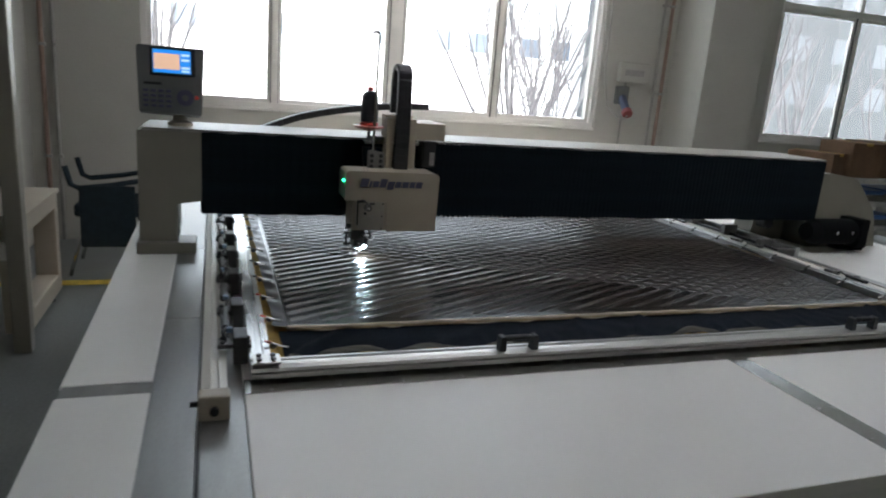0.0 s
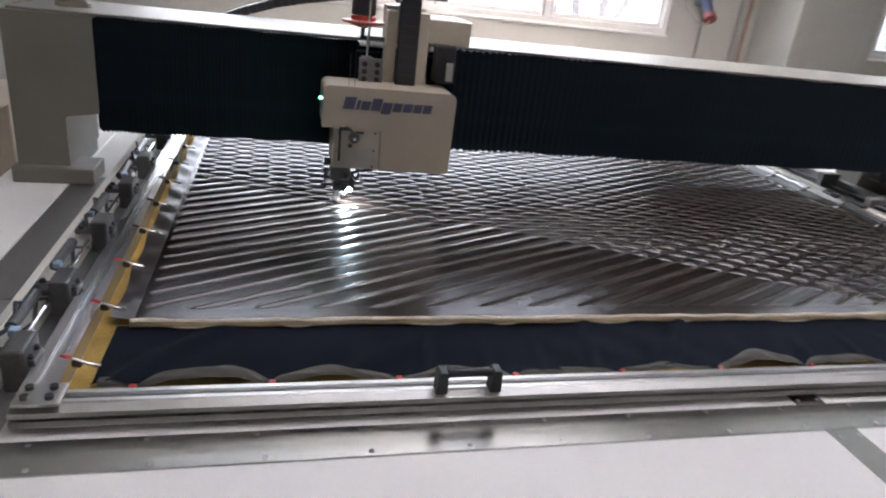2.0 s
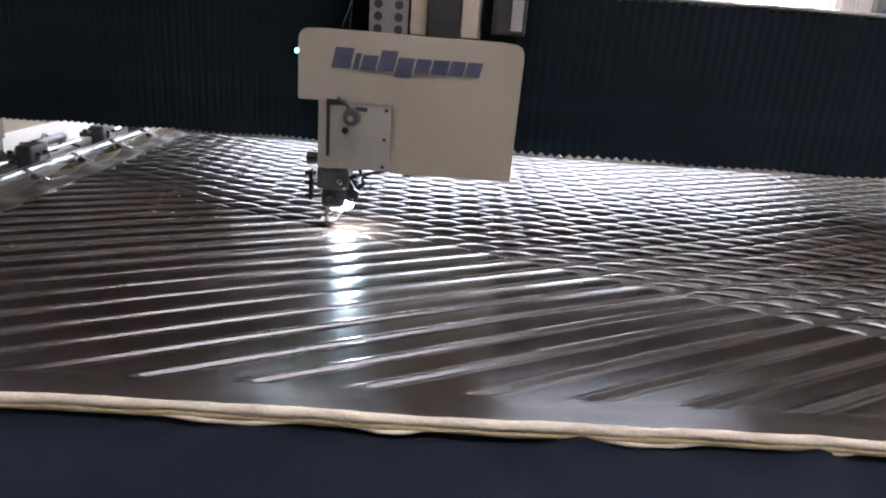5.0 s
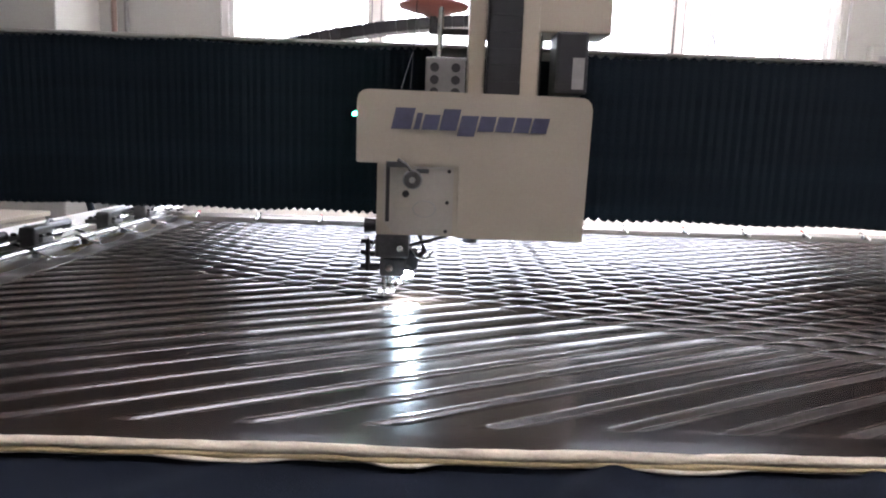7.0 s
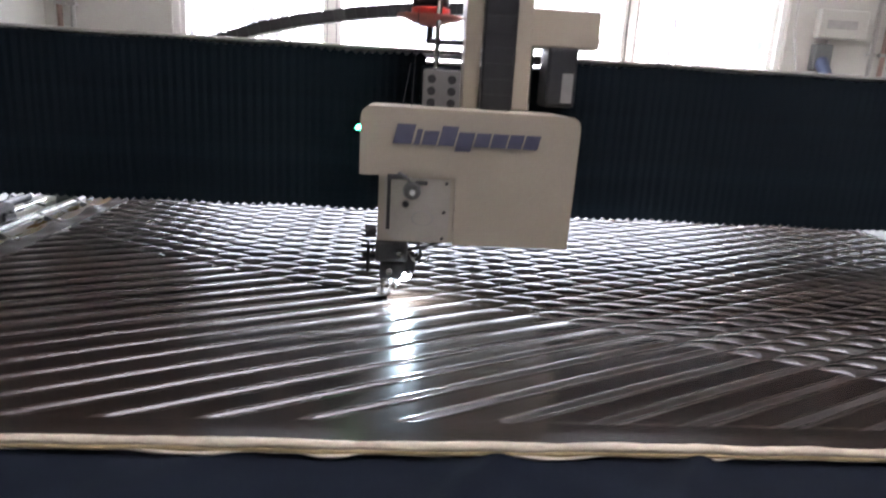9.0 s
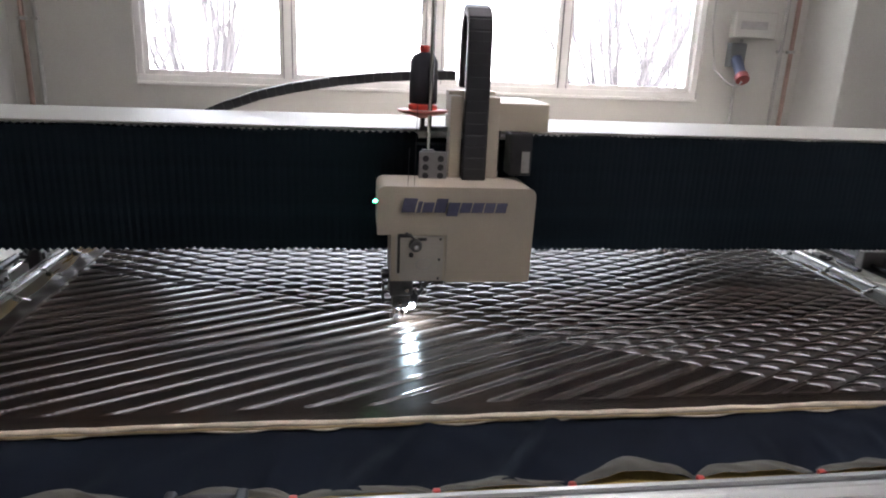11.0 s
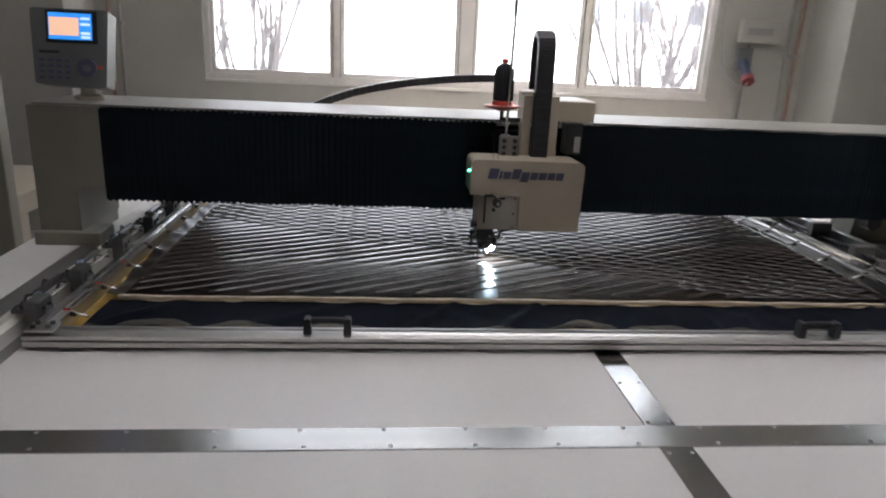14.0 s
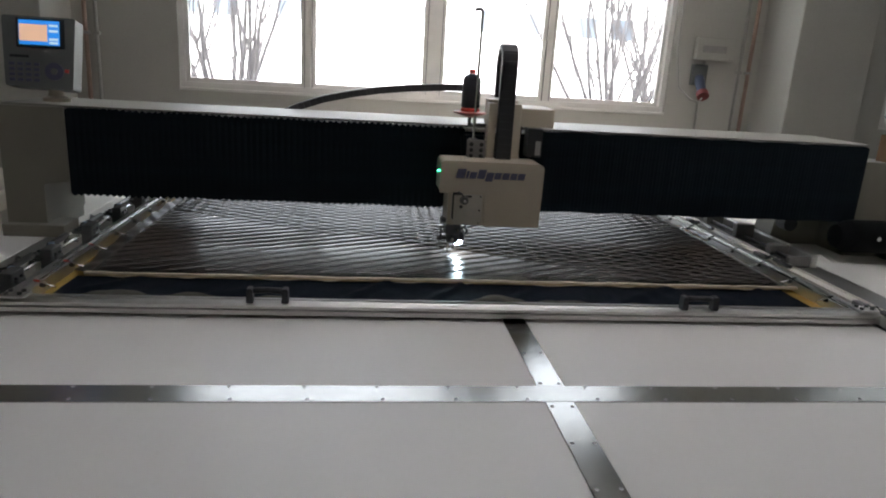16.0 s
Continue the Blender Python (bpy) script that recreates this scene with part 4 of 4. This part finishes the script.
for s, xc in ((1, FX0 - 0.020), (-1, FXR + 0.020)):
    for k in range(7):
        y = -1.07 + 0.275 * k + 0.03 * math.sin(k * 2.7 + s)
        place = Matrix.Translation((xc, y, 0)) @ Euler((0, 0, 0 if s > 0 else math.pi)).to_matrix().to_4x4()
        if s < 0:
            place = place @ Matrix.Diagonal((0.9, 0.8, 0.66, 1))
        if s < 0 and k % 2:
            continue
        again("carriage_block", blk if s > 0 else blk_pale, fr, place, "grey carriage block")
        again("carriage_arm", blk2, fr, place)
        for dy in (-0.014, 0.014):
            again("bolt", bolt_me, fr, place @ Matrix.Translation((-0.04, dy, 0)))
            again("bolt", bolt_me, fr, place @ Matrix.Translation((0.018, dy, 0)))
        again("air_cylinder", cyl_me, fr, place @ Matrix.Translation((0, 0.13, 0)), "small aluminium cylinder")
        if s > 0:
            again("tie_rod", rod_me, fr, place @ Matrix.Translation((0, 0.13, 0)), "thin chrome rod")
            again("fitting", fit_me, fr, place @ Matrix.Translation((-0.006 * (k % 3), 0.05 + 0.02 * (k % 2), 0)), "pale blue hose fitting")
            again("air_hose", hose_me, fr, place @ Matrix.Translation((0.012, 0.10, -0.008)) @ Matrix.Diagonal((1, 1.2, 0.8, 1)), "thin black hose")
        if k % 2 == 0:
            again("air_hose", hose_me, fr, place @ Matrix.Translation((0, 0.06, 0)), "thin black hose")
# clips: a sprung lever with a coloured tail, on a small foot
lever_me = mesh_of("clip_lever", tube(B(), [(-0.020, 0, 0.012), (-0.004, 0, 0.009), (0.010, 0, 0.003), (0.032, 0, -0.001)], [0.0024, 0.003, 0.0034, 0.0042], 8, 0.7), M_CHROME, True)
tail_me = mesh_of("clip_tail", tube(B(), [(-0.026, 0, 0.0140), (-0.020, 0, 0.0130), (-0.010, 0, 0.0112)], [0.0028, 0.0034, 0.003], 8), M_RED, True)
dark_tail = mesh_of("clip_tail", tube(B(), [(-0.026, 0, 0.0140), (-0.020, 0, 0.0130), (-0.010, 0, 0.0112)], [0.0028, 0.0034, 0.003], 8), M_DARKMETAL, True)
foot_me = mesh_of("clip_foot", box(B(), -0.010, 0.004, -0.0045, 0.0045, -0.004, 0.007, 0.0015, 1), M_DARKMETAL)


nub_me = mesh_of("clip_tail", box(B(), -0.004, 0.007, -0.006, 0.006, 0.0, 0.010, 0.003), M_RED)


def clip(x, y, turn, red, z=RT - 0.004):
    m = Matrix.Translation((x, y, z)) @ Euler((0, 0, radians(turn))).to_matrix().to_4x4()
    again("clip_lever", lever_me, fr, m, "chrome clip lever")
    again("clip_tail", tail_me if red else dark_tail, fr, m)
    again("clip_foot", foot_me, fr, m)


for k in range(-2, 7):
    y = -0.682 + 0.1845 * k
    clip(FX0 + RW + 0.014, y, -8, k in (-2, -1, 0))
    clip(FXR - RW - 0.014, y, 188, False)
for k in range(12):
    clip(0.236 + 0.1865 * k, FY1 - RW - 0.016, -90, k % 2 == 0)
for k in range(11):
    again("clip_tail", nub_me, fr, Matrix.Translation((0.2695 + 0.2068 * k, FY0 + RW + 0.022, RT - 0.022)) @ Euler((0, 0, radians(90))).to_matrix().to_4x4())
    again("clip_foot", foot_me, fr, Matrix.Translation((0.2695 + 0.2068 * k, FY0 + RW + 0.026, RT - 0.024)) @ Euler((0, 0, radians(90))).to_matrix().to_4x4())

# ---- fabrics on the frame ----
QX0, QX1, QY0, QY1 = 0.232, 2.446, -0.890, 0.615
quilt = thing("quilt", (1.3, -0.14, 0.006), "dark satin quilt stitched in diamonds, stretched in the frame", "quilt")
PITCH = 0.1125
SL = 0.5


def wave(x, y, seed, f):
    """A smooth unevenness from a few sines."""
    r = np.random.RandomState(seed)
    out = 0
    for _ in range(6):
        a, b, c = r.uniform(-f, f), r.uniform(-f, f), r.uniform(0, 6.28)
        out = out + np.sin(a * x + b * y + c)
    return out / 6


def quilt_height(x, y):
    wob = 0.05 * wave(x, y, 3, 15)
    ca = (-0.842 - SL * 0.795)
    ua = (y - SL * x - ca) / (SL * PITCH) + wob
    ub = (y + SL * x - 0.0865) / (SL * PITCH) + 0.05 * wave(x, y, 5, 15)
    pa, pb = np.abs(np.sin(np.pi * ua)), np.abs(np.sin(np.pi * ub))
    da = np.abs(ua - np.round(ua)) * 0.0503      # metres from the nearest seam
    db = np.abs(ub - np.round(ub)) * 0.0503
    along = (x + SL * y) / math.sqrt(1 + SL * SL)

    def soft(v, lo, hi):
        s = np.clip((v - lo) / (hi - lo), 0, 1)
        return s * s * (3 - 2 * s)
    in_y = soft(y, -0.849, -0.840) * soft(-y, -0.600, -0.585)
    in_x = soft(x, 0.238, 0.250) * soft(-x, -2.428, -2.412)
    front = np.where(x < 0.93, -0.05, 0.95)
    sewn = soft(ub, front - 0.04, front + 0.04)
    tight = soft(y, -0.72, -0.40)
    loose = 0.3 * soft(x, 1.0, 1.35)      # the seams are softer and wider towards the far side
    rim = (0.0009 + 0.0008 * loose) * np.exp(-((da - 0.0064 - 0.003 * loose) / (0.0027 + 0.003 * loose)) ** 2)
    slack = 0.0036 - 0.0012 * loose + (0.0032 + 0.0012 * loose) * (1 - np.exp(-(da / (0.0029 + 0.0030 * loose)) ** 2)) + rim + (0.0003 + 0.0012 * loose) * pa
    drawn = 0.0022 + 0.0030 * (1 - np.exp(-(da / 0.0044) ** 2)) + 0.0036 * pa
    groove = slack * (1 - tight) + drawn * tight
    dia = 0.0028 + 0.0024 * (1 - np.exp(-(da / 0.0042) ** 2)) * (1 - np.exp(-(db / 0.0042) ** 2)) + (0.0046 + 0.0010 * soft(-y, 0.30, 0.55)) * (pa * pb) ** 0.8
    h = groove * (1 - sewn) + dia * sewn
    pinch = 0.0006 * np.sin(along * 520 + 3 * np.round(ua)) * np.exp(-(da / 0.008) ** 2) * np.clip(wave(x, y, 53, 8) + 0.25, 0, 1) * in_x * in_y * (1 - sewn)
    flat = 0.0070 + 0.0003 * wave(x, y, 9, 30) - 0.0006 * soft(-y, 0.862, 0.890)
    edge = soft(x, QX0 - 0.02, QX0 + 0.006) * soft(-x, -QX1, -QX1 + 0.03) * soft(-y, -QY1, -QY1 + 0.03)
    pull = 0.35 + 0.65 * edge
    sag = 0.0028 * wave(x, y, 12, 4.5)
    crease = 0.0003 * wave(x, y, 21, 60)
    return 0.019 + pull * (in_x * (h * in_y + flat * (1 - in_y)) + 0.0066 * (1 - in_x)) + sag + crease + pinch


v, f = sheet(np.linspace(QX0, QX1, 1180), np.linspace(QY0, QY1, 830), quilt_height)
field_part("quilted_top", v, f, M_SATIN, quilt, "dark satin with puffed stitched channels and diamonds")
# the raw front edge: rolled wadding, a foam core and a loose lip that gapes here and there
rng = random.Random(5)
roll, core, lip = ([], []), ([], []), ([], [])
GAPES = [(0.33, 0.05), (0.52, 0.04), (0.78, 0.085), (0.93, 0.04), (1.17, 0.07), (1.34, 0.035), (1.62, 0.09), (1.86, 0.05), (2.05, 0.06), (2.27, 0.045)]
N = 420
for k in range(N):
    x = QX0 - 0.004 + (QX1 - QX0 + 0.008) * k / (N - 1)
    gape = sum(math.exp(-((x - c) / (0.55 * w)) ** 4) for c, w in GAPES)
    ruck = 0.35 * math.sin(x * 61 + 2 * math.sin(x * 17)) + 0.25 * math.sin(x * 143)
    y = QY0 - 0.009 + 0.0016 * math.sin(x * 11) + 0.0008 * math.sin(x * 53)
    roll[0].append((x, y + 0.001 * gape, 0.0275 + 0.0007 * math.sin(x * 31)))
    roll[1].append(0.0068 + 0.0007 * math.sin(x * 17 + 1) * math.sin(x * 41) + 0.0007 * ruck + rng.uniform(-.0003, .0003))
    core[0].append((x, y - 0.0045, 0.0228))
    core[1].append(0.0042)
    lip[0].append((x, y - 0.0062 - 0.0036 * gape * (1 + 0.5 * ruck), 0.0220 - 0.0016 * gape + 0.0012 * ruck))
    lip[1].append(0.0022 + 0.0006 * ruck * gape + 0.0008 * gape)
part("edge_roll", tube(B(), roll[0], roll[1], 10, 0.66), M_CREAM, quilt, "cream wadding edge", smooth=True)
part("edge_core", tube(B(), core[0], core[1], 8, 0.7), M_FOAMEDGE, quilt, "yellowish foam core", smooth=True)
part("edge_lip", tube(B(), lip[0], lip[1], 8, 0.6), M_CREAM, quilt, "loose cream lip of the edge", smooth=True)
# scalloped side hem pulled to the clips
def left_hem():
    us, ys = np.linspace(0, 1, 10), np.linspace(-0.88, 0.60, 220)
    gu, gy = np.meshgrid(us, ys, indexing="ij")
    xa, xb = QX0 + 0.003, FX0 + RW + 0.008
    ph = (gy + 0.682) / 0.1845
    pullin = np.abs(np.sin(np.pi * ph)) ** 0.8 * (0.75 + 0.25 * np.sin(np.floor(ph) * 5.1))
    gx = xa + (xb + (xa - xb) * (0.20 + 0.12 * pullin) - xa) * gu
    base = quilt_height(np.full_like(gy, xa + 0.002), gy)
    gz = base - 0.001 + 0.008 * (1 - pullin) * gu + 0.002 * np.sin(gy * 60) * gu * (1 - gu) * 4
    _, ff = sheet(us, ys, lambda a, b: a * 0)
    return np.stack([gx, gy, gz], -1).reshape(-1, 3), ff


v, f = left_hem()
field_part("side_hem", v, f, M_HEM, quilt, "scalloped satin hem")

lining = thing("foam_backing", (1.3, -0.25, 0.004), "yellow foam backing sheet under the quilt edges", "foam sheet")
part("sheet", box(B(), FX0 + RW + 0.001, FXR - RW - 0.001, FY0 + RW + 0.001, FY1 - RW - 0.001, 0.004, 0.010), M_YELLOW, lining)

navy = thing("navy_lining", (1.3, -1.0, 0.011), "navy blue lining cloth along the front of the frame", "lining cloth")
HEM_RISE = (0.6, 0.95, 0.75, 0.6, 0.4, 0.45, 1.05, 0.7, 0.5, 0.45, 0.5, 0.5, 0.5)


def hem_bulge(x):
    """How far the hem rises between two clips, uneven from gap to gap."""
    ph = (x - 0.2695) / 0.2068
    cell = np.floor(ph)
    w = ph - cell
    w = w ** (1.0 + 0.25 * np.sin(cell * 4.1))
    rise = np.array(HEM_RISE)[np.clip(cell + 1, 0, 12).astype(int)]
    return cell, np.abs(np.sin(np.pi * w)) ** 0.65 * rise * (1 + 0.10 * np.sin(w * 11 + cell * 2))


def navy_sheet():
    us, xs = np.linspace(0, 1, 60), np.linspace(0.205, 2.40, 560)
    gx, gu = np.meshgrid(xs, us, indexing="ij")
    y0 = -1.092 + 0.028 * hem_bulge(gx)[1]
    gy = y0 + (-0.893 - y0) * gu
    slant = gx * 1.0 - gy * 0.9
    fold = 0.010 * np.maximum(0, np.sin(slant * 21 + 1.5 * np.sin(gx * 5))) ** 5 * (0.4 + 0.6 * np.sin(gx * 3.1 + 1) ** 2)
    fold = fold + 0.0035 * np.maximum(0, np.sin(gx * 47 - gy * 12 + 2 * np.sin(gx * 7))) ** 3 * np.exp(-((gy + 1.04) / 0.06) ** 2)
    fine = 0.0022 * np.sin(gx * 60 + gy * 40 + 3 * wave(gx, gy, 37, 18)) * np.maximum(0, wave(gx, gy, 41, 9))
    gz = 0.016 + 0.0028 * wave(gx, gy, 31, 26) + fold + fine + 0.002 * np.exp(-((gy + 1.0) / .05) ** 2)
    _, f = sheet(xs, us, lambda a, b: a * 0)
    return np.stack([gx, gy, gz], -1).reshape(-1, 3), f


v, f = navy_sheet()
field_part("cloth", v, f, M_NAVY, navy)

hem = thing("grey_lining_hem", (1.3, -1.1, 0.011), "grey-green lining hem hanging in scallops between red clips", "lining hem")
us, xs = np.linspace(0, 1, 14), np.linspace(0.215, 2.40, 420)
gx, gu = np.meshgrid(xs, us, indexing="ij")
cell, bul = hem_bulge(gx)
gy = -1.095 + 0.018 * bul + gu * (0.010 + 0.019 * bul) + 0.0016 * np.sin(gx * 75 + 3 * cell) * gu
gz = 0.015 + bul * (0.008 + 0.013 * np.sin(np.pi * (0.10 + 0.72 * gu))) + 0.0018 * np.sin(gx * 90 + 2 * cell + 9 * gu) * np.sin(gx * 37 + cell)
cells = sorted(set(cell[:, 0].tolist()))
for c in cells:
    rows_ = np.where(cell[:, 0] == c)[0]
    rows_ = np.arange(rows_[0], min(rows_[-1] + 2, len(xs)))
    if len(rows_) < 2:
        continue
    v = np.stack([gx[rows_], gy[rows_], gz[rows_]], -1).reshape(-1, 3)
    _, f = sheet(xs[rows_], us, lambda a, b: a * 0)
    field_part("scallop", v, f, M_GREYCLOTH, hem)

# ---- neighbouring machine, chair, cartons ----
mach = thing("machine_frame", (-0.98, 1.3, FLOOR), "cream cast machine frame standing on the floor", "machine")


def frame_plate(xa, xb, y0, y1, z0, z1, w):
    bm = B()
    box(bm, xa, xb, y0, y1, z1 - w, z1, 0.012)
    box(bm, xa, xb, y0, y1, z0, z0 + w * 1.3, 0.012)
    box(bm, xa, xb, y0, y0 + w, z0 + w * 1.3 - .004, z1 - w + .004, 0.008)
    box(bm, xa, xb, y1 - w, y1, z0 + w * 1.3 - .004, z1 - w + .004, 0.008)
    return bm


part("side_frame", frame_plate(-0.97, -0.85, 1.10, 1.88, FLOOR + 0.06, -0.12, 0.085), M_PAINT, mach)
part("top_plate", box(B(), -1.30, -0.84, 1.08, 1.90, -0.119, -0.095, 0.006), M_PAINT, mach)
part("inner_panel", box(B(), -1.25, -1.22, 1.12, 1.86, FLOOR + 0.1, -0.12), M_PAINT, mach)
part("tall_post", box(B(), -0.905, -0.825, 0.98, 1.06, FLOOR, 1.12, 0.008), M_POST, mach)
part("cross_rail", box(B(), -2.4, -0.906, 0.99, 1.05, 0.50, 0.56, 0.006), M_BEAM, mach)
part("cross_rail", box(B(), -2.4, -0.906, 0.99, 1.05, -0.30, -0.22, 0.006), M_BEAM, mach)
part("cross_rail", box(B(), -2.4, -0.906, 0.99, 1.05, 0.06, 0.12, 0.006), M_DARKMETAL, mach)
part("tall_post", box(B(), -2.40, -2.30, 0.98, 1.08, FLOOR, 0.56, 0.008), M_BEAM, mach)
for y in (1.16, 1.80):
    part("levelling_foot", cyl(B(), (-0.91, y, FLOOR), (-0.91, y, FLOOR + 0.065), 0.035, 0.018, 14), M_BLACK, mach)

chair = thing("office_chair", (-0.62, 2.5, FLOOR), "dark upholstered chair with chrome frame legs", "chair")
part("seat", box(B(), -0.84, -0.36, 2.28, 2.76, -0.36, -0.27, 0.03, 3), M_CHAIR, chair)
part("backrest", box(B(), -0.44, -0.36, 2.30, 2.74, -0.24, 0.12, 0.02, 3), M_CHAIR, chair)
part("armrest", tube(B(), [(-0.88, 2.30, -0.02), (-0.85, 2.30, -0.14), (-0.80, 2.30, -0.165), (-0.60, 2.30, -0.14), (-0.44, 2.30, -0.11)], 0.018, 10), M_CHAIR, chair, smooth=True)
part("armrest", tube(B(), [(-0.88, 2.74, -0.02), (-0.85, 2.74, -0.14), (-0.80, 2.74, -0.165), (-0.60, 2.74, -0.14), (-0.44, 2.74, -0.11)], 0.018, 10), M_CHAIR, chair, smooth=True)
part("front_cloth", box(B(), -0.80, -0.46, 2.26, 2.279, -0.56, -0.14, 0.008), M_CHAIR, chair, "dark cloth hanging on the chair")
for x0, x1, y in ((-0.76, -0.88, 2.30), (-0.76, -0.88, 2.74), (-0.44, -0.36, 2.30), (-0.44, -0.36, 2.74)):
    part("leg", tube(B(), [(x0, y, -0.36), ((x0 + x1) / 2, y, -0.55), (x1, y, FLOOR + 0.012)], 0.012, 10), M_CHROME, chair, smooth=True)


def carton(x, y, z, sx, sy, sz, turn):
    e = thing("cardboard_box", (x, y, z), "brown cardboard carton stacked behind the machine", "carton", "stacked cartons")
    e.rotation_euler = (0, 0, radians(turn))
    part("box_body", box(B(), x - sx / 2, x + sx / 2, y - sy / 2, y + sy / 2, z, z + sz, 0.006), M_CARTON, e)
    part("tape", box(B(), x - 0.03, x + 0.03, y - sy / 2 - 0.001, y + sy / 2 + 0.001, z + sz - 0.02, z + sz + 0.0015), M_YELLOW, e)


rack = thing("storage_rack", (4.85, 1.35, FLOOR), "grey storage rack with shelves behind the machine", "rack")
for z in (-0.35, -0.16, 0.03, 0.20):
    part("shelf", box(B(), 4.30, 5.60, 1.10, 1.65, z, z + 0.035, 0.004), M_PIPE, rack)
for x in (4.30, 5.56):
    for y in (1.10, 1.61):
        part("upright", box(B(), x - 0.041, x - 0.001, y, y + 0.04, FLOOR, 0.235, 0.003), M_PIPE, rack)
for k, (x, z) in enumerate(((4.55, -0.125), (4.95, -0.125), (4.75, 0.065), (5.15, 0.065))):
    e = thing("folded_cloth", (x, 1.12, z), "folded grey and blue cloth on a rack shelf", "cloth", "folded cloths")
    part("fold", box(B(), x - 0.17, x + 0.17, 1.12, 1.5, z, z + 0.05, 0.015, 3), M_GREYCLOTH, e)
    part("fold", box(B(), x - 0.16, x + 0.16, 1.125, 1.5, z + 0.051, z + 0.085, 0.012, 3), M_BLUE, e, "blue folded layer")
for x, y, sx, sz, tn in ((4.42, 1.36, 0.26, 0.17, 20), (4.72, 1.34, 0.28, 0.26, -6), (5.05, 1.38, 0.34, 0.27, 4), (5.40, 1.36, 0.30, 0.2, -3)):
    carton(x, y, 0.2355, sx, 0.34, sz, tn)


# ---- what moves ----
def slide_rows(e, dx, dy):
    b = e.location.copy()
    times = [t for t, _ in FRAME_Y]
    return [(t, pose(b.x + dx(t), b.y + dy(t), b.z)) for t in times]


def motions():
    fy, hx = dict(FRAME_Y), dict(HEAD_X)
    for e in (fr, quilt, lining, navy, hem):
        walk(e, slide_rows(e, lambda t: 0.0, lambda t: fy[t]))
    for e in (head, cone):
        walk(e, slide_rows(e, lambda t: hx[t], lambda t: 0.0))
    b = base_of(bellows)
    for ob, left, u in PLEATS:
        place = [(t, 0.004 + (GAP0 + d - 0.004) * u if left else GAP1 + d + (2.996 - GAP1 - d) * u) for t, d in HEAD_X]
        at = ob.location.copy()
        walk(ob, [(t, pose(x - b.x, at.y, at.z)) for t, x in place])
    walk(chain, slide_rows(chain, lambda t: 0.566 * hx[t], lambda t: 0.0))


motions()
